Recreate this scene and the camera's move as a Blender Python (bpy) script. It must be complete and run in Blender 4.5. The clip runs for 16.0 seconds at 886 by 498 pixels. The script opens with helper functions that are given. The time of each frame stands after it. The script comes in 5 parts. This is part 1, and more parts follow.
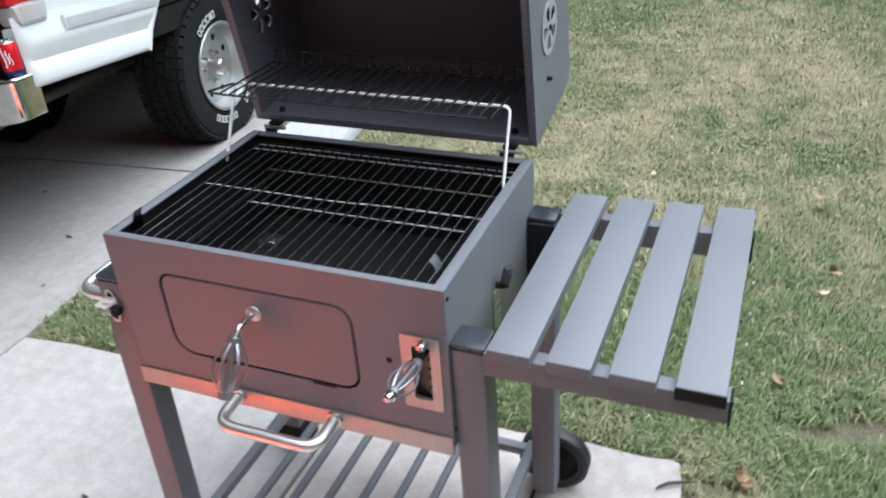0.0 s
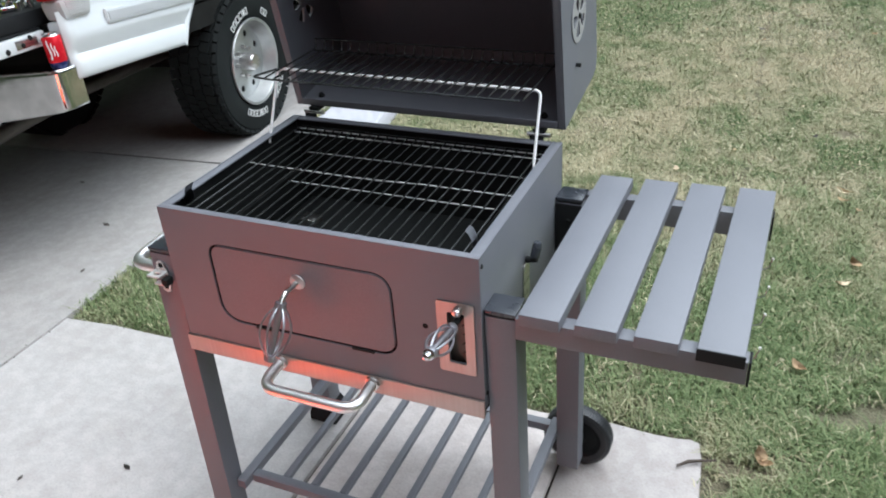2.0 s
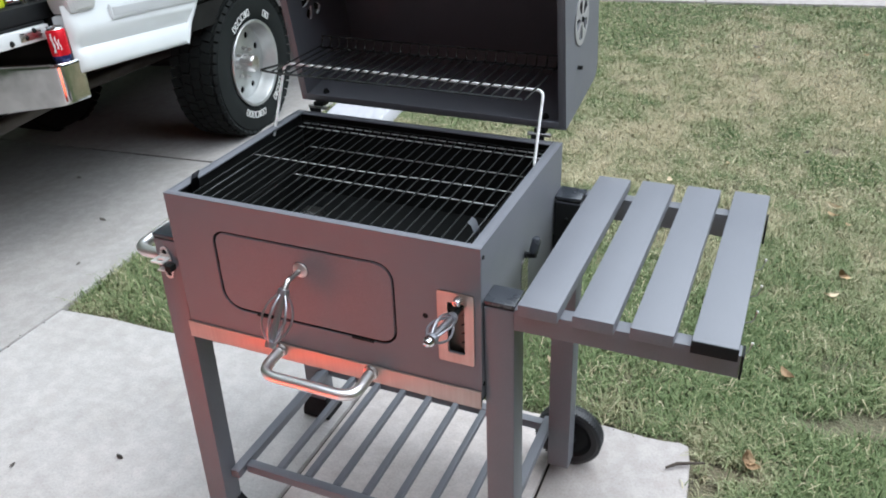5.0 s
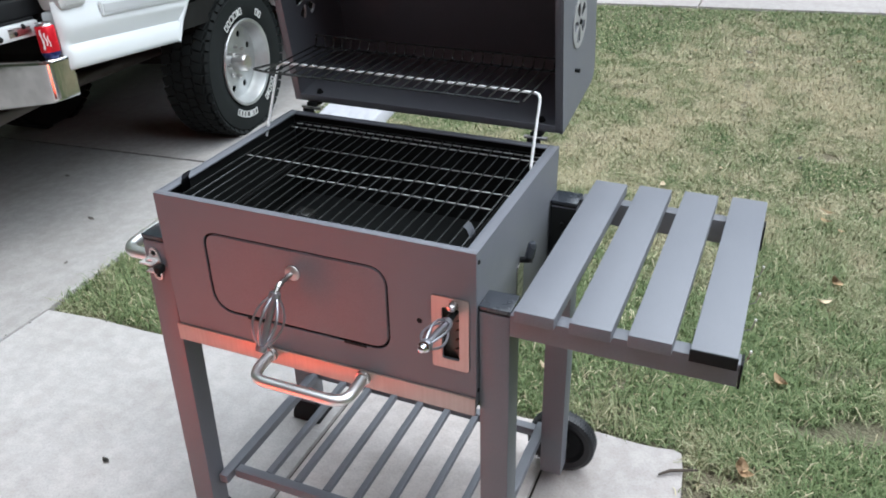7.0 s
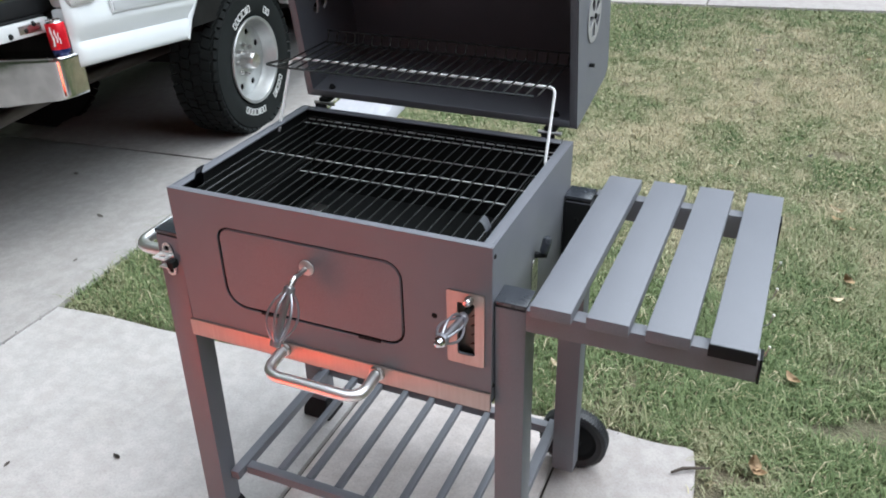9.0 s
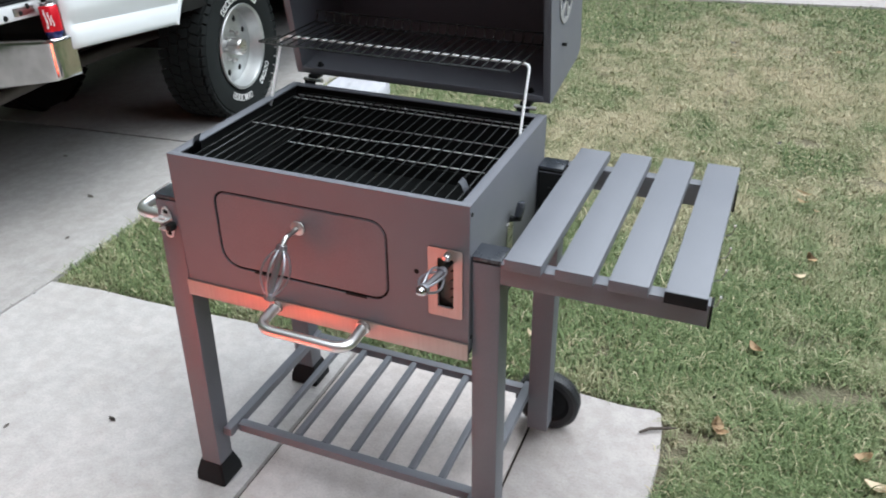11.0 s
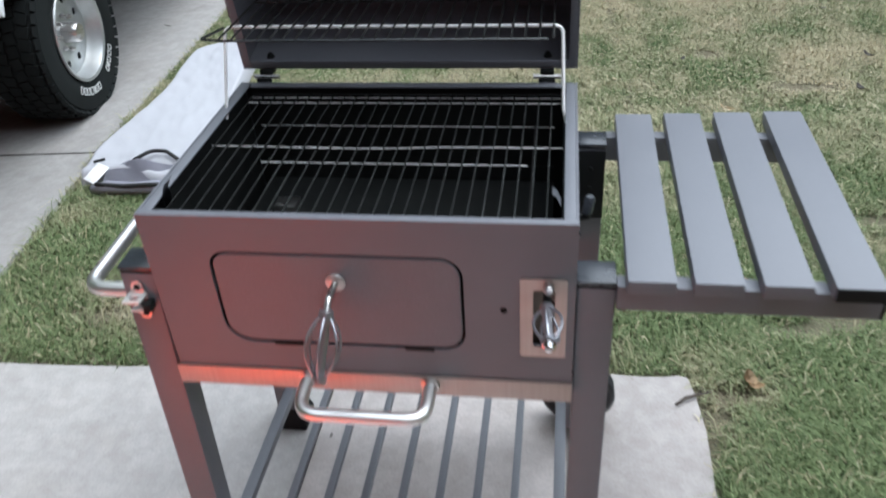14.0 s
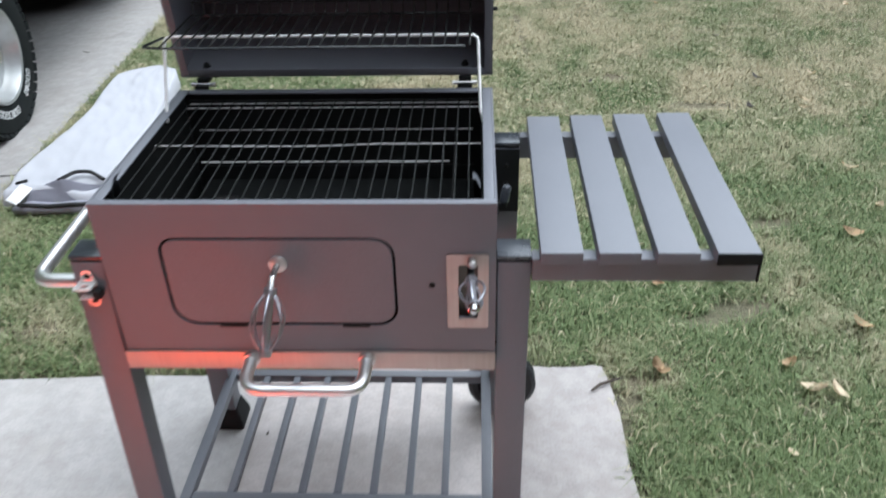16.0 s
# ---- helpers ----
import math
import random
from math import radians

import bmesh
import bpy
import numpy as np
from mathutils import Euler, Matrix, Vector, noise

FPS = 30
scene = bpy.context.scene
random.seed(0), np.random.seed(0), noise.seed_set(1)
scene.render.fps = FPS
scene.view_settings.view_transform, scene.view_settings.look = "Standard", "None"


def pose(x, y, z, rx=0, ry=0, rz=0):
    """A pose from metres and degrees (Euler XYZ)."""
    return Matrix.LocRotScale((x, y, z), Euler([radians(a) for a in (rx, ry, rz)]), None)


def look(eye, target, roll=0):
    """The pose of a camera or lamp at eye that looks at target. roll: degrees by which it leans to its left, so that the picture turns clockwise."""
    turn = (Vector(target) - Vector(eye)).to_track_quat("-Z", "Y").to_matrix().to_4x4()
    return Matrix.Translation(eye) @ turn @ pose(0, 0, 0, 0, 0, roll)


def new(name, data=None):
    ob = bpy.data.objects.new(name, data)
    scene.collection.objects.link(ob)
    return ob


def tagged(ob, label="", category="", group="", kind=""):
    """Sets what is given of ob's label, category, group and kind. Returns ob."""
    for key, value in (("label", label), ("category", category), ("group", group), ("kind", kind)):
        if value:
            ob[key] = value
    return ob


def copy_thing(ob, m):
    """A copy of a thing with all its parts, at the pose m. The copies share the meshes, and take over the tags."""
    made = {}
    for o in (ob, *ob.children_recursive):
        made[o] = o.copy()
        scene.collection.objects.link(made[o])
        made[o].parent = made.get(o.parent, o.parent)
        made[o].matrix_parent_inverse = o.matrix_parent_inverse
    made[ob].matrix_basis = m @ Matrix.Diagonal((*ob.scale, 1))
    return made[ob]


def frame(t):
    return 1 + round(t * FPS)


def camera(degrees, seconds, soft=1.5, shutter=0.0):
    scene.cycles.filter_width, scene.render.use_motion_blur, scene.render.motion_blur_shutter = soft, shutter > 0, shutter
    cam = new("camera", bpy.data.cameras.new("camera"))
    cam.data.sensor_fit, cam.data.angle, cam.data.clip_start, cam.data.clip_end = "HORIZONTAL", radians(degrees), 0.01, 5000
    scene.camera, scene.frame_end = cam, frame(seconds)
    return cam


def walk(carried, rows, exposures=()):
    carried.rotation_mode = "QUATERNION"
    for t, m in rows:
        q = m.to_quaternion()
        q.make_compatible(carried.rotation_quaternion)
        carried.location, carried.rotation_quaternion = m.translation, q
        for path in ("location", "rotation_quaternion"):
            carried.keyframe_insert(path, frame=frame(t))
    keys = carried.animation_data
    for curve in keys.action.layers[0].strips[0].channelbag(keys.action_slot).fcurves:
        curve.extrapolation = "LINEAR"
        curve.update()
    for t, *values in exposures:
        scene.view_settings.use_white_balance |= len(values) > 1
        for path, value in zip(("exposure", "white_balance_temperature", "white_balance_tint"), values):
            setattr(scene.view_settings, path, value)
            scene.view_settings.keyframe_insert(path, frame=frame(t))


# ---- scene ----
# World: x to the right along the grill's front, y away from it, z up; the ground is z = 0.
cam = camera(57.3, 16.0, soft=1.8, shutter=0.9)
PATH = [
    (0, (0.686, -0.867, 1.519), (0.0, 0.71, 0.498), -3.9),
    (0.3, (0.685, -0.903, 1.516), (-0.013, 0.664, 0.488), -5.4),
    (0.5, (0.681, -0.956, 1.519), (-0.023, 0.607, 0.488), -5.2),
    (0.8, (0.68, -1.043, 1.521), (-0.036, 0.516, 0.492), -4.8),
    (1, (0.681, -1.069, 1.524), (-0.021, 0.493, 0.491), -3.8),
    (1.3, (0.674, -1.043, 1.519), (-0.036, 0.523, 0.496), -3.5),
    (1.5, (0.672, -1.023, 1.511), (-0.035, 0.544, 0.489), -2.8),
    (1.8, (0.682, -0.977, 1.518), (-0.034, 0.588, 0.499), -3.4),
    (2, (0.697, -0.96, 1.517), (-0.034, 0.602, 0.505), -4.1),
    (2.5, (0.69, -0.942, 1.508), (-0.062, 0.616, 0.505), -4.5),
    (3, (0.686, -0.95, 1.517), (-0.089, 0.6, 0.518), -4.6),
    (3.5, (0.684, -0.957, 1.518), (-0.111, 0.587, 0.525), -4.7),
    (4, (0.682, -0.96, 1.512), (-0.124, 0.579, 0.522), -4.3),
    (4.5, (0.683, -0.97, 1.505), (-0.112, 0.58, 0.522), -3.6),
    (5, (0.694, -1.005, 1.502), (-0.019, 0.582, 0.514), -2.1),
    (7.5, (0.672, -0.986, 1.491), (-0.02, 0.611, 0.506), -1.1),
    (8, (0.665, -0.984, 1.486), (-0.033, 0.609, 0.498), -1.2),
    (8.5, (0.658, -0.981, 1.485), (-0.044, 0.612, 0.5), -1.3),
    (11, (0.714, -1.109, 1.487), (0.053, 0.494, 0.491), -0.4),
    (11.3, (0.719, -1.091, 1.494), (0.11, 0.536, 0.503), 0.1),
    (11.5, (0.701, -1.057, 1.492), (0.111, 0.577, 0.5), 0.4),
    (11.7, (0.672, -0.99, 1.486), (0.085, 0.625, 0.463), -0.2),
    (12, (0.644, -0.9, 1.473), (0.057, 0.68, 0.396), -1.8),
    (12.2, (0.619, -0.835, 1.463), (0.032, 0.72, 0.351), -2.3),
    (12.5, (0.589, -0.788, 1.447), (0.009, 0.717, 0.263), -3.0),
    (12.7, (0.586, -0.781, 1.44), (0.008, 0.712, 0.241), -4.2),
    (13, (0.54, -0.827, 1.444), (-0.006, 0.687, 0.256), -5.0),
    (13.2, (0.499, -0.871, 1.445), (-0.002, 0.697, 0.309), -6.9),
    (13.5, (0.377, -0.952, 1.453), (0.07, 0.669, 0.323), -3.5),
    (13.7, (0.329, -0.951, 1.446), (0.04, 0.674, 0.317), -3.6),
    (14, (0.275, -0.883, 1.461), (0.001, 0.741, 0.326), -3.8),
    (14.2, (0.266, -0.851, 1.455), (-0.023, 0.777, 0.33), -4.7),
    (14.5, (0.253, -0.898, 1.447), (0.006, 0.749, 0.339), -4.7),
    (14.7, (0.263, -0.942, 1.459), (0.059, 0.706, 0.345), -4.5),
    (15, (0.249, -1.047, 1.457), (0.102, 0.61, 0.347), -3.3),
    (15.2, (0.253, -1.09, 1.46), (0.154, 0.565, 0.342), -2.8),
    (15.5, (0.251, -1.105, 1.466), (0.154, 0.563, 0.367), -1.7),
    (15.7, (0.263, -1.088, 1.469), (0.168, 0.587, 0.38), -1.8),
    (16, (0.275, -1.028, 1.466), (0.192, 0.655, 0.39), -1.5),
]
EXPOSURES = ((0.0, 1.88, 5850, 3), (1.0, 1.85, 5850, 3), (2.0, 1.80, 5900, 3), (3.5, 1.78, 5900, 3), (8.0, 1.77, 5900, 3), (11.0, 1.77, 6000, 3), (11.5, 1.76, 6000, 3), (12.5, 1.66, 5850, 3), (14.0, 1.60, 5830, 3), (14.5, 1.73, 5830, 3), (15.0, 1.75, 5850, 3), (15.5, 1.79, 5850, 3), (16.0, 1.74, 5820, 3))
walk(cam, [(t, look(eye, target, roll)) for t, eye, target, roll in PATH], EXPOSURES)

# ---- light: an overcast evening sky, and a fire that burns on the pad ----
world = bpy.data.worlds.new("evening_sky")
scene.world = world
world.use_nodes = True
wn = world.node_tree
sky = wn.nodes.new("ShaderNodeTexSky")
sky.sky_type, sky.sun_disc = "NISHITA", False
sky.sun_elevation, sky.sun_rotation = radians(70), radians(75)
sky.air_density, sky.dust_density, sky.ozone_density = 1.0, 4.0, 1.0
veil = wn.nodes.new("ShaderNodeHueSaturation")  # cloud takes most of the blue out of the sky
veil.inputs["Saturation"].default_value = 0.52
wn.links.new(sky.outputs["Color"], veil.inputs["Color"])
wn.links.new(veil.outputs["Color"], wn.nodes["Background"].inputs["Color"])
wn.nodes["Background"].inputs["Strength"].default_value = 0.06
sun = new("sun", bpy.data.lights.new("sun", "SUN"))
sun.data.energy, sun.data.angle, sun.data.color = 1.8, radians(115), (0.98, 0.98, 1.0)
sun.matrix_world = look((2.6, 2.5, 5.0), (0, 0, 0))


# ---- materials ----
def material(name):
    m = bpy.data.materials.new(name)
    m.use_nodes = True
    nt = m.node_tree
    return m, nt, nt.nodes["Principled BSDF"]


def node(nt, kind, **inputs):
    n = nt.nodes.new("ShaderNode" + kind)
    for k, v in inputs.items():
        n.inputs[k.replace("_", " ")].default_value = v
    return n


def coords(nt, scale=(1, 1, 1)):
    tc = nt.nodes.new("ShaderNodeTexCoord")
    mp = nt.nodes.new("ShaderNodeMapping")
    mp.inputs["Scale"].default_value = scale
    nt.links.new(tc.outputs["Object"], mp.inputs["Vector"])
    return mp.outputs["Vector"]


def noise_tex(nt, vec, scale, detail=4.0, rough=0.55):
    n = node(nt, "TexNoise", Scale=scale, Detail=detail, Roughness=rough)
    nt.links.new(vec, n.inputs["Vector"])
    return n.outputs["Fac"]


def ramp(nt, fac, *stops):
    r = nt.nodes.new("ShaderNodeValToRGB")
    el = r.color_ramp.elements
    while len(el) < len(stops):
        el.new(0.5)
    for e, (pos, col) in zip(el, stops):
        e.position = pos
        e.color = (*col, 1) if len(col) == 3 else col
    nt.links.new(fac, r.inputs["Fac"])
    return r.outputs["Color"]


def mix(nt, fac, a, b, mode="MIX"):
    n = nt.nodes.new("ShaderNodeMix")
    n.data_type, n.blend_type = "RGBA", mode
    for sock, val in ((n.inputs[0], fac), (n.inputs[6], a), (n.inputs[7], b)):
        if hasattr(val, "links"):
            nt.links.new(val, sock)
        elif isinstance(val, (int, float)):
            sock.default_value = val
        else:
            sock.default_value = (*val, 1)
    return n.outputs[2]


def bump(nt, bsdf, fac, strength, distance):
    b = node(nt, "Bump", Strength=strength, Distance=distance)
    nt.links.new(fac, b.inputs["Height"])
    nt.links.new(b.outputs["Normal"], bsdf.inputs["Normal"])


def grey(v):
    return (v, v, v)


def simple(name, colour, rough, metal=0.0, vary=0.12, scale=40.0, bumps=0.05, spec=0.5):
    """A plain surface with fine grain, blotches and a slight unevenness of gloss."""
    m, nt, b = material(name)
    vec = coords(nt)
    big, fine = noise_tex(nt, vec, scale * 0.12, 3), noise_tex(nt, vec, scale * 4, 2)
    lo, hi = [c * (1 - vary) for c in colour], [min(1, c * (1 + vary)) for c in colour]
    c1 = ramp(nt, big, (0.3, lo), (0.7, hi))
    nt.links.new(mix(nt, 0.12, c1, ramp(nt, fine, (0.3, lo), (0.7, hi))), b.inputs["Base Color"])
    b.inputs["Metallic"].default_value = metal
    b.inputs["Specular IOR Level"].default_value = spec
    nt.links.new(ramp(nt, noise_tex(nt, vec, scale * 0.3, 4), (0.3, grey(max(0.02, rough - 0.06))), (0.7, grey(min(1, rough + 0.06)))), b.inputs["Roughness"])
    if bumps:
        bump(nt, b, fine, bumps, 0.002)
    return m


def paint_material():
    """Powder-coated steel: charcoal grey with a fine sparkling grain, smudges and dust."""
    m, nt, b = material("charcoal_powder_coat")
    vec = coords(nt)
    grain = noise_tex(nt, vec, 900, 2)
    smudge = noise_tex(nt, vec, 7, 5, 0.6)
    base = ramp(nt, grain, (0.35, (0.112, 0.116, 0.137)), (0.65, (0.147, 0.152, 0.178)))
    nt.links.new(mix(nt, ramp(nt, smudge, (0.45, grey(0.0)), (0.75, grey(0.22))), base, (0.22, 0.222, 0.245)), b.inputs["Base Color"])
    b.inputs["Metallic"].default_value = 0.0
    b.inputs["Specular IOR Level"].default_value = 0.9
    nt.links.new(ramp(nt, smudge, (0.3, grey(0.47)), (0.7, grey(0.58))), b.inputs["Roughness"])
    bump(nt, b, grain, 0.025, 0.001)
    return m


def concrete_material(name, tone, warm, dark):
    m, nt, b = material(name)
    vec = coords(nt)
    cloud, blot, fine = noise_tex(nt, vec, 0.9, 5, 0.6), noise_tex(nt, vec, 9, 6, 0.65), noise_tex(nt, vec, 160, 3, 0.6)
    t = Vector(warm) * tone
    c = ramp(nt, cloud, (0.32, tuple(t * dark)), (0.68, tuple(t)))
    c = mix(nt, 0.55, c, ramp(nt, blot, (0.34, tuple(t * 0.84)), (0.5, tuple(t * 0.99)), (0.68, tuple(t * 1.08))), "MIX")
    c = mix(nt, 0.35, c, ramp(nt, fine, (0.33, tuple(t * 0.72)), (0.5, tuple(t)), (0.66, tuple(t * 1.15))))
    v = node(nt, "TexVoronoi", Scale=24.0)
    nt.links.new(vec, v.inputs["Vector"])
    pit = ramp(nt, v.outputs["Distance"], (0.03, grey(0.55)), (0.09, grey(1.0)))
    stain = ramp(nt, noise_tex(nt, vec, 3.1, 7, 0.7), (0.34, (0.88, 0.86, 0.84)), (0.50, grey(1.0)), (0.70, (1.05, 1.03, 1.02)))
    c = mix(nt, 0.8, c, stain, "MULTIPLY")
    mott = ramp(nt, noise_tex(nt, vec, 22, 4, 0.6), (0.40, (0.92, 0.90, 0.89)), (0.50, grey(0.985)), (0.60, (1.09, 1.085, 1.08)))
    c = mix(nt, 0.7, c, mott, "MULTIPLY")
    nt.links.new(mix(nt, 0.30, c, pit, "MULTIPLY"), b.inputs["Base Color"])
    b.inputs["Roughness"].default_value = 0.88
    bump(nt, b, mix(nt, 0.5, fine, blot), 0.28, 0.004)
    return m


def steel_material(name, colour, rough, brush=(4, 4, 260), aniso=0.0, rotation=0.0, uneven=0.08, cloud=0.9):
    """Brushed or polished stainless steel."""
    m, nt, b = material(name)
    streak = noise_tex(nt, coords(nt, brush), 3.0, 4)
    smear = noise_tex(nt, coords(nt), 14, 4)
    nt.links.new(ramp(nt, smear, (0.3, [c * cloud for c in colour]), (0.7, colour)), b.inputs["Base Color"])
    b.inputs["Metallic"].default_value = 1.0
    nt.links.new(ramp(nt, streak, (0.3, grey(max(0.03, rough - uneven))), (0.7, grey(rough + uneven))), b.inputs["Roughness"])
    b.inputs["Anisotropic"].default_value = aniso
    b.inputs["Anisotropic Rotation"].default_value = rotation
    bump(nt, b, streak, 0.02 if aniso else 0.05, 0.001)
    return m


def blade_material():
    """Mown lawn in late summer: fresh and dry blades, each a little different."""
    m, nt, b = material("grass_blades")
    geo = nt.nodes.new("ShaderNodeNewGeometry")
    rnd = geo.outputs["Random Per Island"]
    dry = nt.nodes.new("ShaderNodeAttribute")
    dry.attribute_name = "dryness"
    fresh = ramp(nt, rnd, (0.0, (0.084, 0.120, 0.046)), (0.55, (0.145, 0.194, 0.082)), (1.0, (0.230, 0.280, 0.134)))
    straw = ramp(nt, rnd, (0.0, (0.345, 0.292, 0.182)), (0.5, (0.450, 0.392, 0.258)), (1.0, (0.560, 0.500, 0.350)))
    nt.links.new(mix(nt, ramp(nt, dry.outputs["Fac"], (0.15, grey(0.0)), (0.90, grey(1.0))), fresh, straw), b.inputs["Base Color"])
    b.inputs["Roughness"].default_value = 0.6
    b.inputs["Specular IOR Level"].default_value = 0.25
    return m


def soil_material():
    """Trodden earth with thatch between the blades."""
    m, nt, b = material("lawn_floor")
    vec = coords(nt)
    fine, patch = noise_tex(nt, vec, 130, 3), noise_tex(nt, vec, 2.5, 5, 0.65)
    thatch = ramp(nt, fine, (0.35, (0.080, 0.080, 0.044)), (0.65, (0.155, 0.150, 0.090)))
    earth = ramp(nt, fine, (0.35, (0.190, 0.150, 0.105)), (0.65, (0.300, 0.240, 0.170)))
    nt.links.new(mix(nt, ramp(nt, patch, (0.42, grey(0.12)), (0.72, grey(0.75))), thatch, earth), b.inputs["Base Color"])
    b.inputs["Roughness"].default_value = 0.95
    bump(nt, b, mix(nt, 0.5, fine, noise_tex(nt, vec, 28, 5, 0.7)), 1.0, 0.03)
    return m


PAINT = paint_material()
BLACK_STEEL = simple("blackened_steel", (0.012, 0.013, 0.013), 0.6, 0.0, 0.3, spec=0.12)
ENAMEL = simple("black_enamelled_wire", (0.024, 0.025, 0.025), 0.22, 0.0, 0.3, spec=0.7)
DARK_WIRE = simple("sooty_wire", (0.012, 0.012, 0.012), 0.9, 0.0, 0.3, spec=0.1)
# near-white base carries the sky gleam of the plated wire stand
CHROME_WIRE = simple("gleam_white_wire", (0.92, 0.92, 0.92), 0.30, 0.1, 0.04)
BARE_WIRE = simple("bare_steel_wire", (0.62, 0.62, 0.62), 0.34, 0.2, 0.25)
GALVANISED = simple("galvanised_plate", (0.40, 0.40, 0.41), 0.42, 0.25, 0.12)
BRIGHT = simple("bright_zinc_plate", (0.80, 0.80, 0.79), 0.32, 0.45, 0.08)
TUBE_STEEL = steel_material("polished_steel_tube", (0.90, 0.89, 0.89), 0.40)
STEEL = steel_material("brushed_steel", (0.62, 0.60, 0.59), 0.30)
# warm tint in the base colour adds to the mirrored firelight
STRIP_STEEL = steel_material("firelight_tinted_steel", (0.49, 0.41, 0.375), 0.48, (60, 3, 1.6), 0.0, 0.0, 0.11, 0.88)
DULL = steel_material("dull_steel", (0.66, 0.63, 0.62), 0.48)
COIL = steel_material("dull_coiled_wire", (0.42, 0.42, 0.46), 0.45)
GRIP_ROD = steel_material("ridged_grey_rod", (0.48, 0.47, 0.50), 0.42)
BLACK_PLASTIC = simple("black_plastic", (0.012, 0.013, 0.014), 0.6, 0, 0.2, spec=0.18)
CAP_PLASTIC = simple("dark_grey_plastic", (0.030, 0.034, 0.043), 0.26, 0, 0.15, spec=0.7)
WHEEL_PLASTIC = simple("hard_black_wheel_plastic", (0.017, 0.018, 0.021), 0.42, 0, 0.2, spec=0.5)
RUBBER = simple("black_rubber", (0.013, 0.015, 0.015), 0.8, 0, 0.35, 18, 0.05, 0.12)
CHROME = steel_material("chrome_plate", (0.72, 0.72, 0.73), 0.07, (2, 2, 2))
CLOUDY_CHROME = steel_material("cloudy_chrome_plate", (0.70, 0.69, 0.68), 0.08, (5, 5, 5), cloud=0.72)
WHEEL_ALLOY = simple("machined_alloy", (0.44, 0.45, 0.45), 0.38, 0.7, 0.25, 60)
WHITE_PAINT = simple("white_car_paint", (0.60, 0.62, 0.63), 0.22, 0, 0.04, 6, 0.0)
WHITE_DULL = simple("white_letter_rubber", (0.66, 0.67, 0.66), 0.7, 0, 0.1)
TRIM_GREY = simple("pale_grey_trim", (0.42, 0.43, 0.44), 0.4, 0, 0.06)
# near-black base keeps the parts in the truck's shade dark
UNDER = simple("undercarriage_black", (0.016, 0.016, 0.015), 0.9, 0, 0.4, spec=0.1)
RUST = simple("exhaust_steel", (0.10, 0.09, 0.08), 0.5, 0.7, 0.3)
RED_LENS = simple("red_lens", (0.45, 0.015, 0.015), 0.1, 0, 0.1)
CLEAR_LENS = simple("clear_ribbed_lens", (0.80, 0.80, 0.79), 0.12, 0.0, 0.1)
CLEAR_LENS.node_tree.nodes["Principled BSDF"].inputs["Transmission Weight"].default_value = 0.55
CAN_RED = simple("red_can_print", (0.62, 0.012, 0.025), 0.25, 0.35, 0.05)
CAN_BLUE = simple("blue_can_print", (0.02, 0.03, 0.13), 0.25, 0.35, 0.05)
CAN_WHITE = simple("white_can_print", (0.8, 0.8, 0.8), 0.3, 0.1, 0.04)
ALU = steel_material("aluminium", (0.82, 0.82, 0.83), 0.2)
YELLOW = simple("yellow_green_plastic", (0.55, 0.62, 0.02), 0.4, 0, 0.08)
BAG = simple("pale_grey_fabric", (0.40, 0.40, 0.43), 0.8, 0, 0.07, 14, 0.25)
# lining grey, darkened further for the shadows in its folds
BAG_DARK = simple("grey_lining_fabric", (0.25, 0.245, 0.29), 0.8, 0, 0.12, 14, 0.25)
CORD = simple("black_cord", (0.015, 0.015, 0.016), 0.8, 0, 0.2)
SLAB_A = concrete_material("broom_finished_concrete", 0.425, (1.0, 0.950, 0.925), 0.88)
# pinkish slab, its base lightened to offset the shade below the grill
SLAB_C = concrete_material("lightened_pinkish_concrete", 0.535, (1.0, 0.912, 0.880), 0.86)
SLAB_B = concrete_material("weathered_concrete", 0.385, (1.0, 0.922, 0.895), 0.80)
# driveway base darkened to stand in for deep shade round the truck
SLAB_D = concrete_material("shade_dimmed_driveway_concrete", 0.310, (1.0, 0.955, 0.925), 0.84)
SEAM = simple("dirt_in_joint", (0.05, 0.043, 0.036), 0.95, 0, 0.4, 60, 0.3)
SOIL = soil_material()
BLADE = blade_material()
LEAF = simple("dry_leaf", (0.44, 0.30, 0.17), 0.7, 0, 0.3, 50, 0.2)
PALE_LEAF = simple("pale_dry_leaf", (0.66, 0.54, 0.38), 0.7, 0, 0.2, 50, 0.2)
DARK_LEAF = simple("dark_wet_leaf", (0.11, 0.095, 0.085), 0.7, 0, 0.3, 50, 0.2)
# colours of the added walls: red-brown to warm the bounce, dark elsewhere
WALL_PAINT = simple("red_brown_blocking_wall", (0.10, 0.05, 0.042), 0.85, 0, 0.2, 8, 0.2)
SKY_BLOCK = simple("dark_sky_blocker", (0.035, 0.05, 0.025), 0.95, 0, 0.4, 10, 0.4)
BARK = simple("twig_bark", (0.07, 0.055, 0.045), 0.9, 0, 0.3, 60, 0.3)
CHAR = simple("charred_log", (0.02, 0.017, 0.015), 0.9, 0, 0.4, 30, 0.4)


